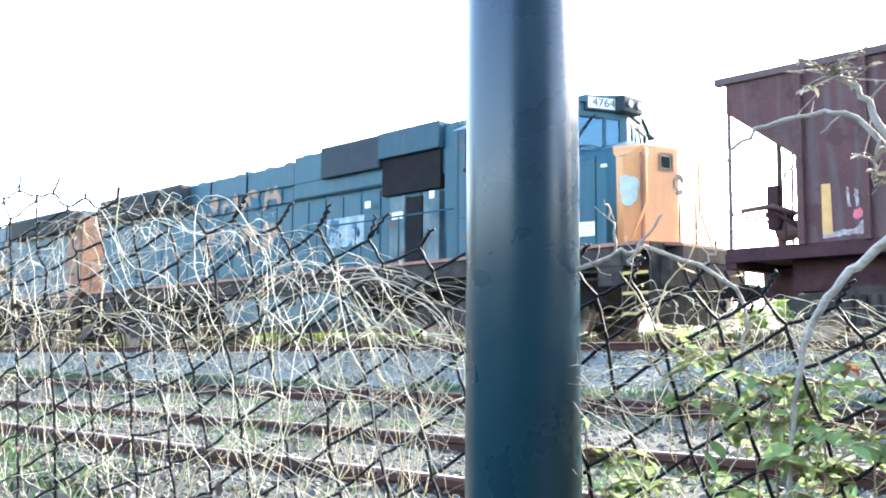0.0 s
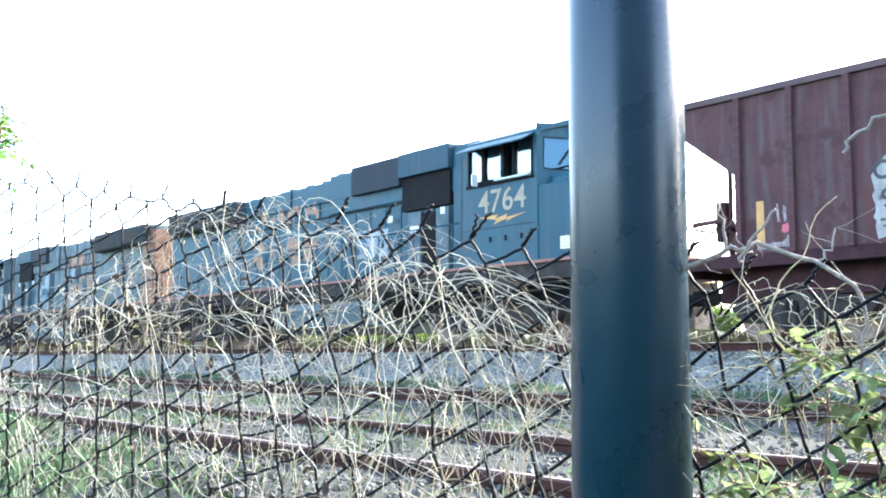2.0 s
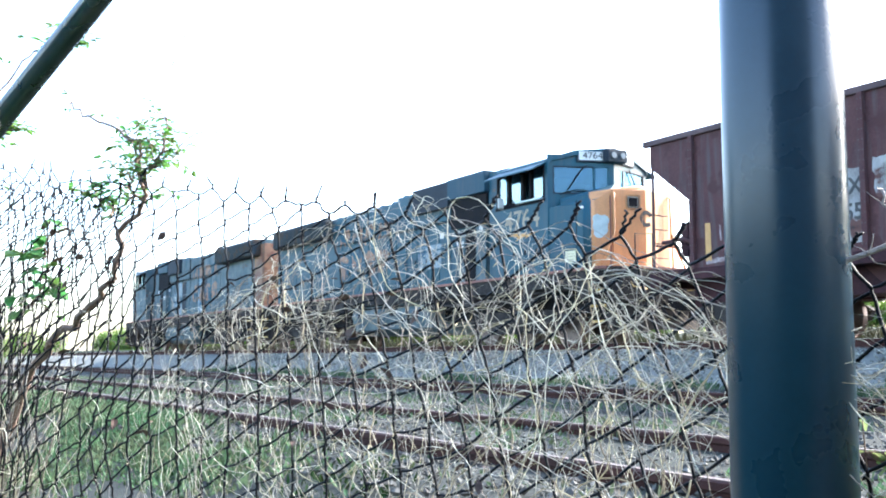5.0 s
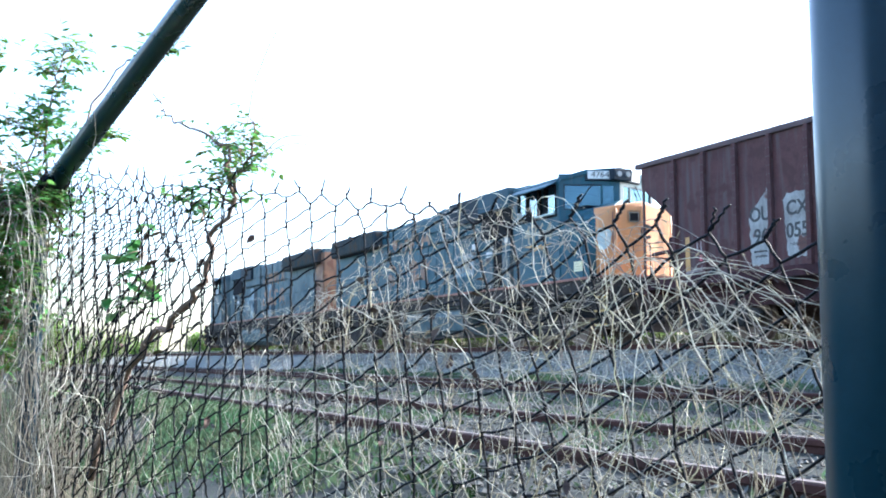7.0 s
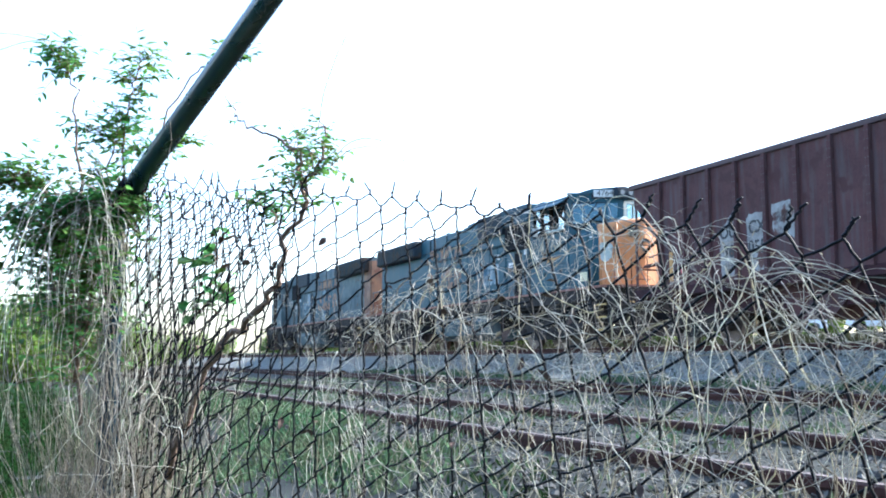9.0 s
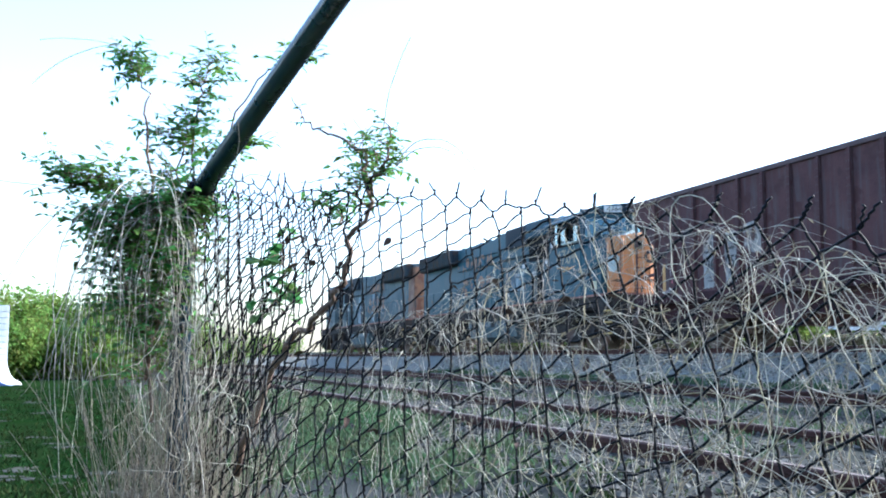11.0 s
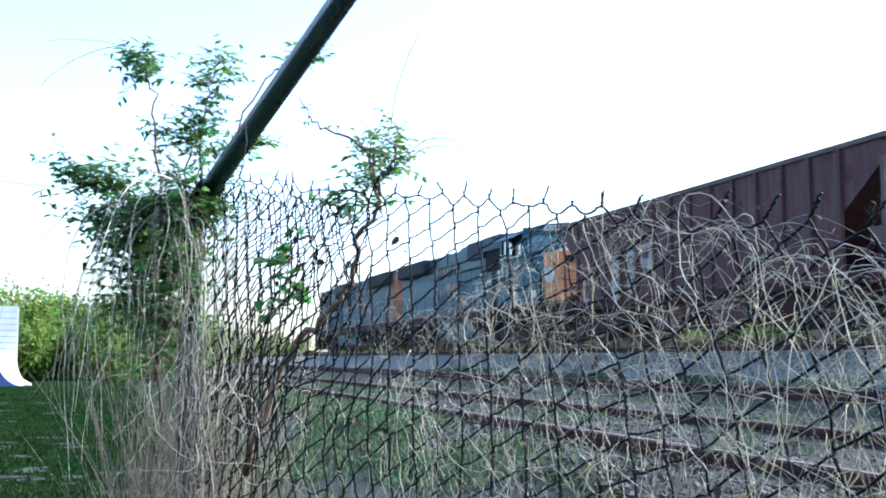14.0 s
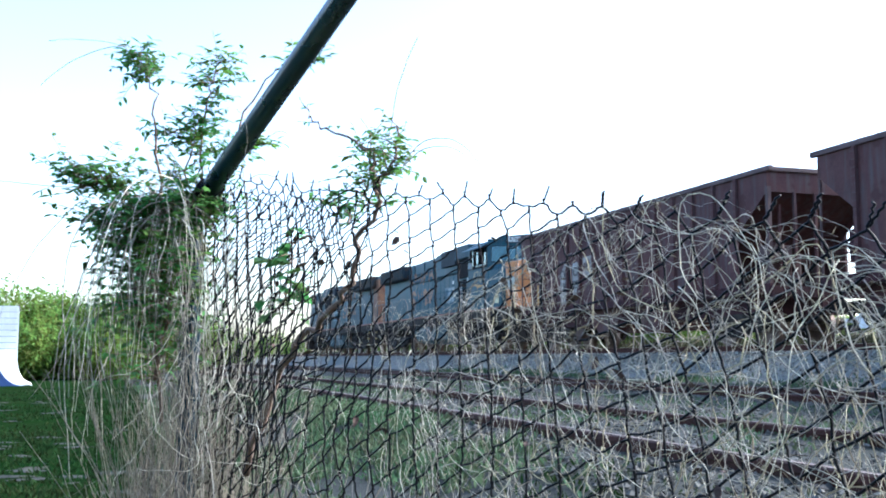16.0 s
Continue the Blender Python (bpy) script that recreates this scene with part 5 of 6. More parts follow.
def build_creepers():
    R = 3.05
    G = "green creeper climbing over the dry end post"

    def climb(places, r0, twigs, leaf, seed, on, twig, deep=0.0, **kw):
        leafy_stem("creeper", G, [sight(a, e, R + deep) for a, e in places], r0, twigs, leaf, M_LEAF, seed, on, twig, **kw)
    # tall shoots
    climb(((-14.7, 0.1), (-15.4, 0.165), (-15.7, 0.213), (-15.8, 0.246), (-16.3, 0.268), (-16.9, 0.285)), 0.005, 40, 0.028, 11, 0.68, 0.085, per_twig=9, leaf_w=0.34)
    climb(((-13.3, 0.05), (-13.3, 0.161), (-13.4, 0.205), (-13.0, 0.243), (-12.7, 0.272), (-12.5, 0.286)), 0.005, 50, 0.027, 12, 0.4, 0.095, 0.1, per_twig=9, leaf_w=0.34)
    climb(((-14.2, 0.06), (-14.3, 0.14), (-13.9, 0.19), (-13.6, 0.22)), 0.006, 95, 0.03, 13, 0.2, 0.14, 0.1, per_twig=9, leaf_w=0.4)
    climb(((-13.4, 0.1), (-12.2, 0.16), (-11.0, 0.195), (-9.9, 0.205)), 0.005, 36, 0.028, 19, 0.5, 0.09, 0.1, per_twig=8, leaf_w=0.36)
    climb(((-12.6, 0.12), (-11.2, 0.22), (-9.9, 0.268), (-8.6, 0.285), (-7.1, 0.29)), 0.004, 26, 0.034, 16, 0.55, 0.07, 0.1, per_twig=5, leaf_w=0.42)
    # spreading to the field side
    climb(((-14.8, 0.1), (-17.1, 0.15), (-18.3, 0.163), (-19.2, 0.155), (-19.6, 0.17)), 0.005, 75, 0.028, 14, 0.3, 0.12, per_twig=9, leaf_w=0.38)
    climb(((-15.2, 0.0), (-16.4, 0.1), (-17.2, 0.125), (-18.0, 0.12)), 0.005, 65, 0.03, 15, 0.3, 0.14, 0.1, per_twig=9, leaf_w=0.4)
    # dense mass hanging round the post
    climb(((-14.8, -0.06), (-15.4, 0.02), (-15.8, 0.1), (-16.3, 0.14)), 0.006, 160, 0.032, 17, 0.15, 0.17, per_twig=10, leaf_w=0.42)
    climb(((-15.4, -0.02), (-14.6, 0.05), (-14.2, 0.1), (-13.6, 0.15)), 0.006, 160, 0.032, 18, 0.15, 0.15, per_twig=10, leaf_w=0.42)
    climb(((-16.0, 0.02), (-16.5, 0.06), (-16.8, 0.1)), 0.005, 85, 0.032, 20, 0.1, 0.14, 0.08, per_twig=10, leaf_w=0.42)
    # the brown twisted stem woven into the mesh
    V = "brown twisted creeper stem woven through the mesh with sparse leaves"
    q = [fence_pt(2.6, -0.3, 0.02), fence_pt(2.395, -0.036, 0.02), fence_pt(2.272, 0.046, 0.02), fence_pt(2.156, 0.096, 0.02), fence_pt(2.05, 0.168, 0.03), fence_pt(2.02, 0.241, 0.03), fence_pt(1.95, 0.321, 0.03),
         fence_pt(1.927, 0.368, 0.03), fence_pt(1.875, 0.409, 0.03), fence_pt(1.857, 0.49, 0.03)]
    leafy_stem("creeper", V, q, 0.0105, 40, 0.018, M_LEAF, 21, 0.75, 0.06, per_twig=7, leaf_w=0.45)
    leafy_stem("creeper", V, [fence_pt(1.945, 0.34, 0.03), fence_pt(1.95, 0.4, 0.03), fence_pt(1.965, 0.454, 0.03), fence_pt(2.083, 0.509, 0.03), fence_pt(2.198, 0.548, 0.02), fence_pt(2.25, 0.59, 0.02), fence_pt(2.308, 0.646, 0.02)], 0.005, 10, 0.02, M_LEAF, 22, 0.05, 0.05, per_twig=5)
    leafy_stem("creeper", V, [fence_pt(1.95, 0.31, 0.03), fence_pt(2.0, 0.36, 0.04), fence_pt(1.99, 0.43, 0.04), fence_pt(2.03, 0.48, 0.04)], 0.004, 44, 0.02, M_LEAF, 24, 0.1, 0.1, per_twig=8, leaf_w=0.5)
    leafy_stem("creeper", V, [fence_pt(2.05, 0.3, 0.03), fence_pt(2.12, 0.35, 0.04), fence_pt(2.17, 0.36, 0.04)], 0.003, 20, 0.02, M_LEAF, 25, 0.1, 0.07, per_twig=8, leaf_w=0.5)
    leafy_stem("creeper", "drooping creeper with broad dark leaves on the mesh", [fence_pt(2.33, 0.3, 0.05), fence_pt(2.4, 0.29, 0.05), fence_pt(2.38, 0.22, 0.05), fence_pt(2.42, 0.16, 0.05), fence_pt(2.47, 0.13, 0.05)], 0.004, 20, 0.046, M_LEAF, 23, 0.2, 0.075, leaf_w=0.6, per_twig=3, droop=0.15)
    # bare whips above the mesh
    random.seed(31)
    for a, way, ln, dr in ((fence_pt(1.833, 0.402, 0.03), -UF * 0.7 + Vector((0, 0, 0.8)), 0.27, 0.14), (fence_pt(1.834, 0.4, 0.03), -UF * 0.95 + Vector((0, 0, 0.35)), 0.25, 0.07),
                           (fence_pt(1.9, 0.45, 0.03), -UF * 0.2 + Vector((0, 0, 1)), 0.25, 0.1), (fence_pt(2.3, 0.42, 0.0), UF * 0.6 + Vector((0, 0, 0.25)), 0.45, 0.05),
                           (sight(-15.9, 0.29, R), (-1, 0, 0.35), 0.35, 0.1), (sight(-16, 0.28, R), (-1, 0, 0.5), 0.3, 0.02), (sight(-19.3, 0.155, R), (-1, 0, 0.05), 0.5, 0.0)):
        w = thing("bare_whip", "thin bare dry creeper shoot", "creeper")
        part_mesh("stem", tube_mesh("stem", [strand(a, way, ln, 14, 0.0015, dr, 0.04)], sides=4), M_DRY, w)
    # shrivelled leaves caught in the mesh
    lv = []
    for _ in range(70):
        w = random.uniform(0.9, 2.4)
        lv.append((fence_pt(w, fence_top(w) - random.uniform(0.05, 0.5), random.uniform(-0.03, 0.03)), (random.gauss(0, 1), random.gauss(0, 1), random.gauss(-0.4, 0.6)), (random.random(), random.random(), 1),
                   random.uniform(0.012, 0.03), random.uniform(0.008, 0.016)))
    me = leaf_mesh("shrivelled_leaves", lv)
    me.materials.append(M_DEADLEAF)
    tagged(new("shrivelled_leaves", me), "dark shrivelled leaves caught in the mesh", "dead leaves", kind="stuff")


build_creepers()


def build_near_shrub():
    """Leafy weed and dead branches beyond the thick post."""
    S = "pale green broad-leaved weed growing through the fence"
    for k, (az, az2, el2, r, n) in enumerate(((40.2, 40.6, 0.0, 1.16, 9), (43.5, 44, -0.02, 1.1, 9), (46, 46.5, -0.02, 1.15, 10), (48, 49, -0.025, 1.1, 9), (34.4, 34.2, -0.045, 1.2, 3), (35.4, 35.6, -0.085, 1.15, 3),
                                              (42.6, 43, -0.05, 1.2, 9), (45, 45.6, -0.04, 1.2, 9), (50.5, 51.5, -0.02, 1.12, 9), (39.5, 39.2, -0.11, 1.2, 6), (44, 44.4, -0.15, 1.15, 9), (47.5, 47.8, -0.13, 1.2, 9), (37.0, 36.6, -0.18, 1.2, 4),
                                              (41.5, 41.9, -0.16, 1.16, 8), (44.5, 45.0, -0.19, 1.14, 9), (40, 40.4, -0.2, 1.16, 6), (33.9, 33.6, -0.16, 1.16, 3))):
        leafy_stem("weed", S, [sight(az, -0.55, r), sight((az + az2) / 2 + 0.4, el2 - 0.15, r), sight(az2, el2, r)], 0.003, n + 5, 0.029, M_LEAF2, 40 + k, 0.5, 0.065, leaf_w=0.52, per_twig=5, droop=0.12)
    random.seed(47)
    straws = []
    for _ in range(90):
        a, e = random.uniform(37.5, 53), random.gauss(0.005, 0.012) if random.random() < 0.5 else random.uniform(-0.22, 0.0)
        way = Vector((random.gauss(0, 1), random.gauss(0, 0.4), random.gauss(0, 0.5)))
        straws.append(strand(sight(a, e, random.uniform(1.1, 1.2)), way, random.uniform(0.05, 0.2), 12, random.uniform(0.0006, 0.0012), random.uniform(-0.05, 0.15), 0.22))
    me = tube_mesh("straw_wisps", straws, sides=4)
    me.materials.append(M_STRAW)
    tagged(new("straw_wisps", me), "curled golden straw wisps lying over the mesh", "dry weeds", kind="stuff")
    lv = []
    for az, el in ((43.2, -0.03), (47.6, 0.0), (45.2, -0.08)):
        lv += [(sight(az, el, 1.13), (random.gauss(0, 1), random.gauss(0, 1), -0.6), (0.3, 0.2, 1), 0.022, 0.013) for _ in range(2)]
    me = leaf_mesh("dead_leaves", lv)
    me.materials.append(M_REDLEAF)
    tagged(new("dead_leaves", me), "curled reddish dead leaves hanging in the weeds", "dead leaves", kind="stuff")
    random.seed(50)
    D = "pale dead bare branch arching over the fence"
    for places, rng, r in ((((32.6, 0.07), (33.9, 0.085), (36.3, 0.103), (37.5, 0.106), (40.5, 0.092), (41.9, 0.073), (42.8, 0.052), (42.7, 0.02), (42.3, -0.03)), 1.14, 0.0032),
                           (((52, 0.13), (49.3, 0.1), (48.0, 0.08), (46.9, 0.056), (46.1, 0.036), (45.5, -0.0), (45.0, -0.05), (44.6, -0.14)), 1.1, 0.0052),
                           (((53, 0.12), (50.8, 0.18), (49.6, 0.205), (48.6, 0.222), (47.0, 0.232), (45.0, 0.226), (43.6, 0.215), (42.4, 0.2), (42.0, 0.188)), 1.12, 0.0036), (((36.6, 0.09), (37.0, 0.104), (37.9, 0.122), (38.6, 0.14)), 1.13, 0.0022),
                           (((50.5, 0.19), (49.4, 0.228), (48.7, 0.25), (47.6, 0.265)), 1.12, 0.0045),
                           (((36.2, 0.104), (35.8, 0.13), (35.6, 0.15)), 1.14, 0.002), (((40.6, 0.09), (41.2, 0.1), (41.5, 0.12)), 1.14, 0.0018)):
        t = thing("dead_branch", D, "branch")
        stops, pts = [sight(a, e, rng) for a, e in places], []
        for a, b in zip(stops[:-1], stops[1:]):
            for i in range(3):
                pts.append(a.lerp(b, i / 3) + Vector((random.gauss(0, 0.0016), random.gauss(0, 0.0016), random.gauss(0, 0.0016))))
        pts.append(stops[-1])
        n = len(pts)
        part_mesh("limb", tube_mesh("limb", [[(q, r * (1 - 0.5 * i / (n - 1))) for i, q in enumerate(pts)]], sides=8), M_BRANCH, t)
        for _ in range(4):
            tw = [strand(pts[random.randint(2, n - 1)], (random.gauss(0, 1), random.gauss(0, 1), random.gauss(0.5, 1)), random.uniform(0.015, 0.05), 4, r * 0.3, 0, 0.25)]
            part_mesh("twig", tube_mesh("twig", tw, sides=4), M_BRANCH, t)
    leafy_stem("weed", "feathery yellowish twig tip", [sight(48.6, 0.25, 1.12), sight(47.8, 0.262, 1.12), sight(47.0, 0.27, 1.12)], 0.002, 16, 0.014, M_DRYG, 60, 0.2, 0.04, bark=M_BRANCH, leaf_w=0.3, per_twig=6)
    leafy_stem("weed", "small yellowish hanging twig", [sight(49.8, 0.2, 1.12), sight(49.3, 0.17, 1.12), sight(49.2, 0.15, 1.12)], 0.002, 7, 0.016, M_DRYG, 61, 0.2, 0.03, bark=M_BRANCH, leaf_w=0.4, per_twig=5)


build_near_shrub()


# ---- ramp and trees beyond the field ----
def build_ramp():
    """A quarter-pipe seen from its side: white planks cut to a curve, a curved face, a deck."""
    t = thing("skate_ramp", "white-planked skate quarter-pipe with a curved foot, standing on grass", "skate ramp")
    t.matrix_basis = pose(-12.05, 29.7, 0, 0, 0, 22)

    def face(z):
        return 0.42 * (1 - math.sin(math.acos(max(0, 1 - z / 0.8)))) if z < 0.8 else 0.0
    H, n = 2.24, 13
    for k in range(n):
        z0, z1 = H * k / n + 0.006, H * (k + 1) / n - 0.006
        bm = bmesh.new()
        prism(bm, [(-2.6, z0), (face(z0), z0), (face((z0 + z1) / 2), (z0 + z1) / 2), (face(z1), z1), (-2.6, z1)], "y", -0.03 + random.uniform(-0.004, 0.004), 0.0)
        part("plank", bm, M_RAMP, t)
    zs = [H * k / 20 for k in range(21)]
    bm = bmesh.new()
    prism(bm, [(face(z), z) for z in zs] + [(face(z) - 0.04, z) for z in zs[::-1]], "y", 0.0, 3.6)
    part("riding_face", bm, M_RAMP, t)
    part("deck", boxes((-2.6, -0.03, 0.0, 3.6, H - 0.06, H)), M_RAMP, t)
    part("back_panel", boxes((-2.64, -2.6, 0.0, 3.6, 0, H)), M_RAMP, t)
    bm = bmesh.new()
    cyl(bm, (0, 0, H), (0, 3.6, H), 0.03, seg=10)
    part("coping", bm, M_STEEL, t)
    w = thing("skate_ramp", "small dark blue curved ramp on the grass", "skate ramp")
    w.matrix_basis = pose(-12.2, 28.7, 0, 0, 0, 22)
    cur = [(0.7 * (1 - math.sin(a)), 0.85 * (1 - math.cos(a))) for a in [k * math.pi / 2 / 8 for k in range(9)]]
    bm = bmesh.new()
    prism(bm, cur + [(-0.06, 0.85), (-0.06, 0.0)], "y", 0, 0.25)
    part("side", bm, M_RAMPBLUE, w)
    bm = bmesh.new()
    prism(bm, [(x + 0.02, z + 0.02) for x, z in cur] + [(x - 0.02, z) for x, z in cur[::-1]], "y", 0.25, 1.2)
    part("riding_face", bm, M_RAMP, w)


build_ramp()


def build_tree(name, label, height, spread, seed, n_leaf, leaf):
    random.seed(seed)
    t = thing(name, label, "tree", "trees beyond the field")
    trunk = strand((0, 0, -0.1), (0.02, 0.02, 1), height * 0.7, 8, height * 0.018, 0, 0.05, 0.3)
    limbs, tips = [trunk], []
    for _ in range(26):
        q = trunk[random.randint(1, 8)][0]
        a = random.uniform(0, 6.28)
        s = strand(q, (math.cos(a), math.sin(a), random.uniform(0.1, 1.1)), spread * random.uniform(0.5, 1.1), 6, height * 0.006, 0.0, 0.12, 0.3)
        limbs.append(s)
        tips += [p for p, _ in s[2:]]
    part_mesh("trunk", tube_mesh("trunk", limbs, sides=5), M_BARK, t)
    lv = []
    clumps = [(random.choice(tips) + Vector((random.gauss(0, 1), random.gauss(0, 1), random.gauss(0, 0.8))) * spread * 0.13, spread * random.uniform(0.1, 0.26)) for _ in range(70)]
    for _ in range(n_leaf):
        c, r = random.choice(clumps)
        p = c + Vector((random.gauss(0, 1), random.gauss(0, 1), random.gauss(0, 0.8))) * r
        p.z = max(p.z, 0.1)
        lv.append((p, (random.gauss(0, 1), random.gauss(0, 1), random.gauss(-0.2, 0.7)), (random.gauss(0, 0.5), random.gauss(0, 0.5), 1), leaf * random.uniform(0.6, 1.3), leaf * random.uniform(0.35, 0.7)))
    part_mesh("crown", leaf_mesh("crown", lv), M_TREE, t, "uneven green crown")
    return t


def build_trees():
    kinds = [build_tree("tree", "leafy green tree at the field's far edge", 3.3, 1.7, 71, 5200, 0.2),
             build_tree("tree", "low bushy green tree at the field's far edge", 2.7, 1.9, 72, 5200, 0.2),
             build_tree("bush", "yellowish green bush at the field's far edge", 2.0, 1.5, 73, 4200, 0.17)]
    first = [True] * 3
    random.seed(74)
    spots = [(-25, 43, 0), (-22.6, 42, 1), (-20.6, 44, 0), (-19.6, 41, 2), (-18.6, 45, 1), (-17.4, 43, 0), (-16.2, 46, 1), (-15.2, 44, 2), (-24, 41, 1), (-14, 48, 0), (-21.6, 40, 2), (-27, 44, 1),
             (-12, 80, 0), (-11, 95, 1), (-9.5, 110, 0), (-8, 120, 1), (-13, 70, 1), (-17.6, 40, 2)]
    for az, rng, k in spots:
        p = sight(az, 0, rng)
        m = pose(p.x, p.y, 0, 0, 0, random.uniform(0, 360))
        if first[k]:
            kinds[k].matrix_basis, first[k] = m, False
        else:
            copy_thing(kinds[k], m)
    # a line of trees beyond the tracks
    for k in range(66):
        p = track_pt(63 + random.uniform(-2, 5), -45 + k * 2.85 + random.uniform(-0.8, 0.8))
        copy_thing(kinds[k % 3], pose(p.x, p.y, ground_z(p.x, p.y) - 0.1, 0, 0, random.uniform(0, 360)))
    # bushes added along the main track's far side, closing bright gaps under the train
    for k in range(30):
        p = track_pt(24 + random.uniform(-0.8, 1.2), 34 + k * 2.6 + random.uniform(-0.6, 0.6))
        copy_thing(kinds[2], pose(p.x, p.y, ground_z(p.x, p.y) - 0.15, 0, 0, random.uniform(0, 360)))
    # two bushes far down the line beside the track
    for s, lat, k in ((118, 12.5, 2), (127, 11.0, 1)):
        p = track_pt(lat, s)
        copy_thing(kinds[k], pose(p.x, p.y, ground_z(p.x, p.y) - 0.1, 0, 0, random.uniform(0, 360)))


build_trees()


# ---- vehicles parked far beyond the train ----
def build_truck():
    t = thing("pickup_truck", "white pickup truck parked far beyond the tracks", "truck", "vehicles beyond the tracks")
    bm = bmesh.new()
    prism(bm, [(-2.6, 0.55), (-2.62, 0.95), (-2.4, 1.12), (-1.3, 1.18), (2.6, 1.18), (2.62, 0.5), (2.1, 0.45), (2.0, 0.78), (1.75, 0.9), (1.4, 0.9), (1.15, 0.78), (1.05, 0.45), (-1.15, 0.45),
               (-1.25, 0.78), (-1.5, 0.9), (-1.85, 0.9), (-2.1, 0.78), (-2.2, 0.5)], "y", -0.95, 0.95)
    part("body", bm, M_RAMP, t)
    bm = bmesh.new()
    prism(bm, [(-1.4, 1.17), (-0.75, 1.78), (0.75, 1.8), (0.95, 1.17)], "y", -0.82, 0.82)
    part("cab", bm, M_RAMP, t)
    for y in (-0.83, 0.82):
        bm = bmesh.new()
        prism(bm, [(-1.1, 1.24), (-0.68, 1.68), (0.62, 1.7), (0.75, 1.24)], "y", y, y + 0.012)
        part("side_window", bm, M_BLACK, t, "dark side window")
    for x in (-1.67, 1.57):
        for y in (-0.85, 0.85):
            bm = bmesh.new()
            cyl(bm, (x, y - 0.11, 0.37), (x, y + 0.11, 0.37), 0.37, seg=20)
            wh = part("wheel", bm, M_BLACK, t)
            bm = bmesh.new()
            cyl(bm, (x, y - 0.12, 0.37), (x, y + 0.12, 0.37), 0.2, seg=14)
            part("hub", bm, M_STEEL, wh)
    for x in (-2.63, 2.6):
        part("bumper", boxes((x - 0.05, x + 0.08, -0.9, 0.9, 0.5, 0.68), bevel=0.03), M_BARE, t)
    p = sight(26.9, 0, 85)
    t.matrix_basis = pose(p.x, p.y, ground_z(p.x, p.y), 0, 0, -27 - 4)
    p = sight(22.4, 0, 88)
    copy_thing(t, pose(p.x, p.y, ground_z(p.x, p.y), 0, 0, -22 + 8))


build_truck()


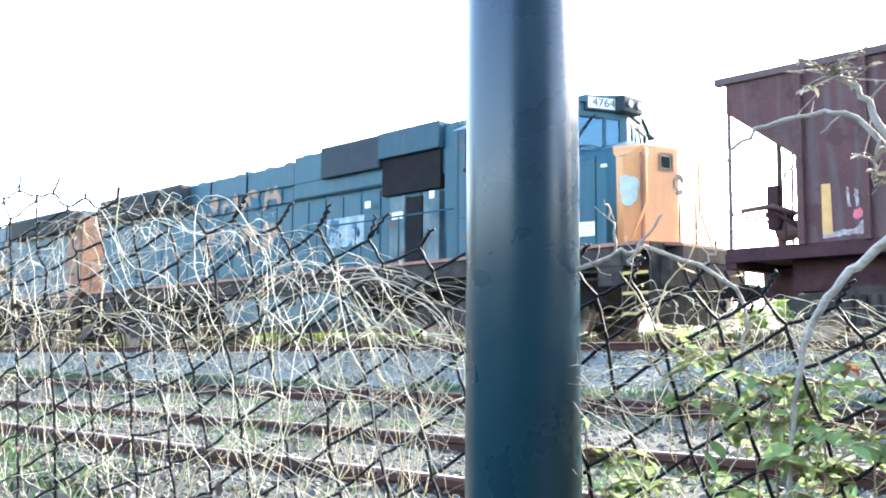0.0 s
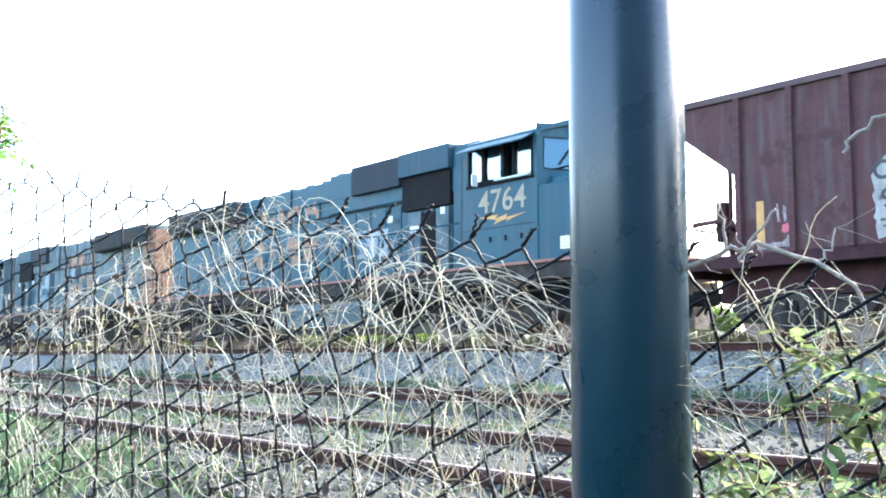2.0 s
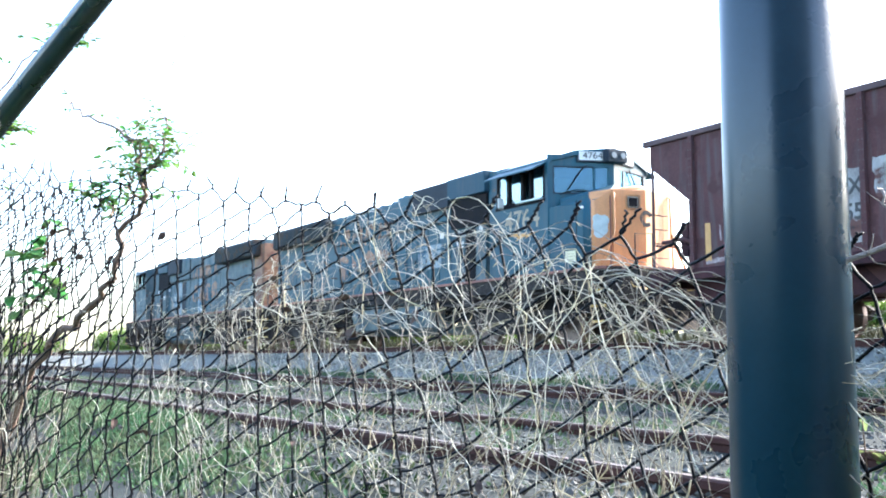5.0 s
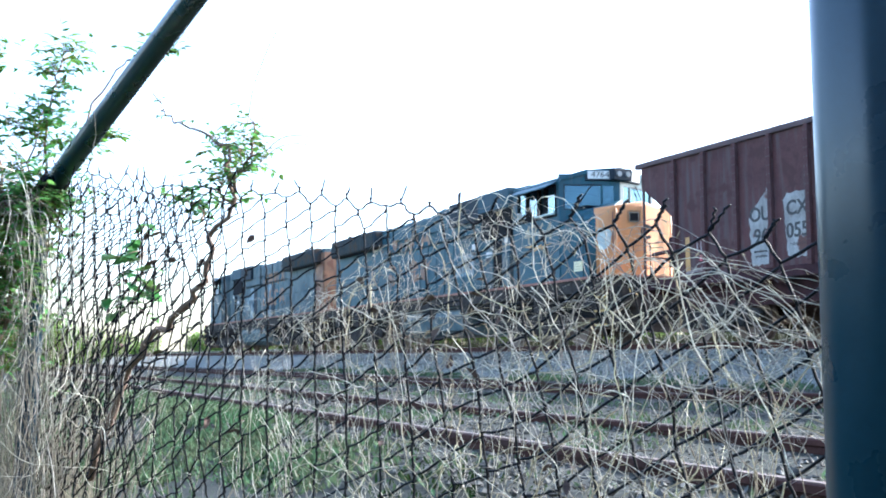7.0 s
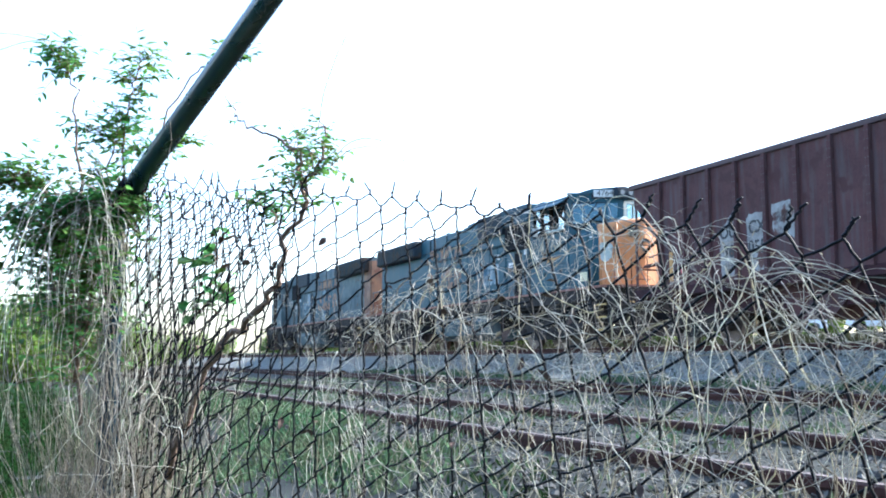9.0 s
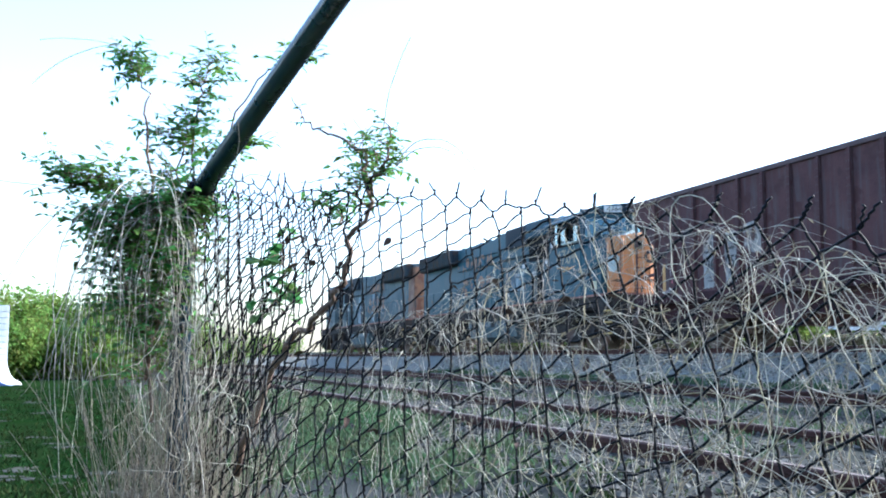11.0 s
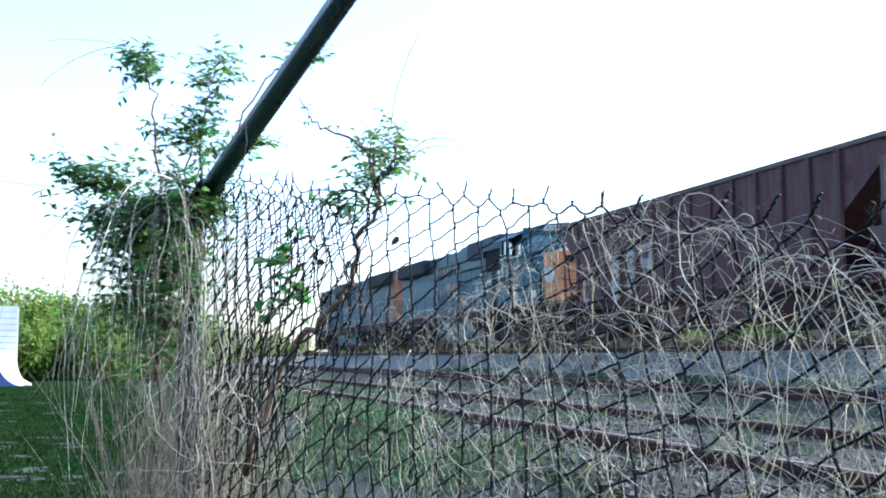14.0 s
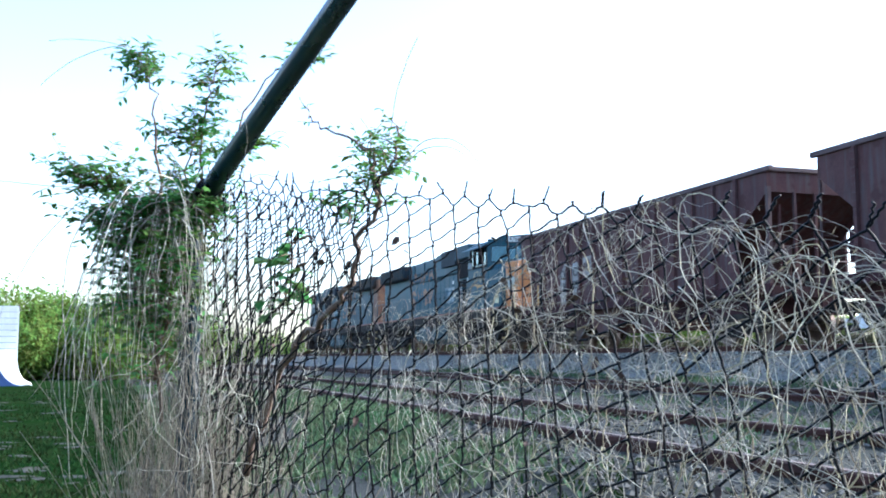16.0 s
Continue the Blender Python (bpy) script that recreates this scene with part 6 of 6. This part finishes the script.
# ---- loose ground cover ----
def build_cover():
    random.seed(80)
    bare, verts, faces = [], [], []
    for _ in range(55):
        az, r = radians(random.uniform(-27, -14)), random.uniform(4.5, 22)
        bare.append((r * math.sin(az), r * math.cos(az), random.uniform(0.04, 0.17), random.uniform(0, 3.1)))
    for x, y, size, turn in bare:
        o = len(verts)
        verts.append((x, y, ground_z(x, y) + 0.012))
        for j in range(14):
            a, rad = j * math.pi / 7, size * random.uniform(0.55, 1.15)
            px, py = x + math.cos(a + turn) * rad * 1.5, y + math.sin(a + turn) * rad * 0.8
            verts.append((px, py, ground_z(px, py) + 0.002))
            faces.append((o, o + 1 + j, o + 1 + (j + 1) % 14))
    me = bpy.data.meshes.new("bare_soil")
    me.from_pydata(verts, [], faces)
    me.materials.append(M_BARESOIL)
    tagged(new("bare_soil", me), "small bare pale patches in the grass", "soil", kind="stuff")
    blades = []
    # Blades placed by bearing and range from the camera, thickest across its view.
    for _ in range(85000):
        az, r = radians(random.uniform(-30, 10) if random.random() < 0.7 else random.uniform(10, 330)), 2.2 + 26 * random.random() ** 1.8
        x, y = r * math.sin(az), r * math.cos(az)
        lat = x * N.x + y * N.y
        if (lat > 2.4 and random.random() > 0.1) or (lat > 0.45 and random.random() > 0.3):
            continue
        if noise.noise((x * 0.9, y * 0.9, 7)) < (-0.12 if lat > 0 else -0.2):
            continue
        if any((x - bx) ** 2 + (y - by) ** 2 < size * size * 0.9 for bx, by, size, _ in bare) and random.random() < 0.85:
            continue
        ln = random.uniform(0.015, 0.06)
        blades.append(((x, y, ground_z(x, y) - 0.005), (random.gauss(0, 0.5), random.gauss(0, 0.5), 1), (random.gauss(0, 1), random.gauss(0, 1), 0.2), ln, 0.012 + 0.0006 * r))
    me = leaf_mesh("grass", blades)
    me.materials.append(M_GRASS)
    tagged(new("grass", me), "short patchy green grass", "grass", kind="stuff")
    weeds = []
    for _ in range(45000):
        lat, s = 0.6 + 12 * random.random() ** 1.6, 30 * random.random() ** 1.2
        p = track_pt(lat, s)
        if noise.noise((lat * 0.7, s * 0.4, 2)) < (-0.25 if lat < 2.6 else 0.0) or (lat < 2.8 and p.x > 0.03 * p.y and random.random() < 0.8):
            continue
        weeds.append(((p.x, p.y, ground_z(p.x, p.y)), (random.gauss(0, 0.5), random.gauss(0, 0.5), 1), (random.gauss(0, 1), random.gauss(0, 1), 0.2), random.uniform(0.02, 0.07), random.uniform(0.008, 0.022)))
    for _ in range(42000):  # the fresh green verge beyond the fence, bounded by bearing from the camera
        lat, s = random.uniform(0.5, 3.1), 3.2 + 13 * random.random() ** 1.2
        p = track_pt(lat, s)
        if p.x > 0.035 * p.y + random.gauss(0, 0.25) or noise.noise((lat * 1.1, s * 0.6, 9)) < -0.12:
            continue
        weeds.append(((p.x, p.y, ground_z(p.x, p.y)), (random.gauss(0, 0.6), random.gauss(0, 0.6), 1), (random.gauss(0, 1), random.gauss(0, 1), 0.2), random.uniform(0.03, 0.085), random.uniform(0.012, 0.026)))
    for _ in range(9000):
        lat, s = random.gauss(12.55, 0.28), 40 * random.random()
        p = track_pt(lat, s)
        if noise.noise((lat * 0.9, s * 0.5, 5)) > -0.1:
            weeds.append(((p.x, p.y, ground_z(p.x, p.y)), (random.gauss(0, 0.5), random.gauss(0, 0.5), 1), (random.gauss(0, 1), random.gauss(0, 1), 0.2), random.uniform(0.05, 0.16), random.uniform(0.015, 0.035)))
    me = leaf_mesh("yard_weeds", weeds)
    me.materials.append(M_WEED)
    tagged(new("yard_weeds", me), "patches of green weeds between the tracks", "weeds", kind="stuff")
    # Weeds added as a screen: they cover bright ground seen under the train.
    rank = []
    for _ in range(15000):
        p = track_pt(random.gauss(18.0, 0.3), -14 + 72 * random.random())
        rank.append(((p.x, p.y, ground_z(p.x, p.y) - 0.05), (random.gauss(0, 0.35), random.gauss(0, 0.35), 1), (random.gauss(0, 1), random.gauss(0, 1), 0.2), random.uniform(0.25, 0.75), random.uniform(0.02, 0.05)))
    me = leaf_mesh("bank_weeds", rank)
    me.materials.append(M_BANKWEED)
    tagged(new("bank_weeds", me), "dull weeds added beyond the main track to hide bright ground", "weeds", kind="stuff")
    spots = []
    for _ in range(15000):
        lat, s = random.uniform(12.6, 14.9), 2 + 40 * random.random()
        p = track_pt(lat, s)
        spots.append((p.x, p.y, ground_z(p.x, p.y) + 0.01, random.uniform(0.02, 0.045)))
    me = stones_mesh("ballast_stones", spots)
    me.materials.append(M_STONE)
    tagged(new("ballast_stones", me), "crushed grey-blue ballast stones on the bank", "gravel", kind="stuff")
    spots = []
    for _ in range(34000):
        lat, s = 2.0 + 10.6 * random.random() ** 1.5, 0.5 + 30 * random.random() ** 1.4
        p = track_pt(lat, s)
        spots.append((p.x, p.y, ground_z(p.x, p.y) + 0.003, 0.008 + 0.026 * random.random() ** 2))
    me = stones_mesh("yard_pebbles", spots)
    me.materials.append(M_PEBBLE)
    tagged(new("yard_pebbles", me), "loose tan gravel between the tracks", "gravel", kind="stuff")


build_cover()


# ---- the train rolls ----
def motions():
    for car, x in MOVING:
        walk(car, [(t, car_pose(t, x)) for t in range(0, 17)])
    for ob, x, r in WHEELS:
        rows = []
        for k in range(61):
            t = 16.0 * k / 60
            turn = -math.degrees((travel(t) - travel(0)) / r)
            rows.append((t, pose(x, 0, r, 0, turn, 0)))
        walk(ob, rows)


motions()
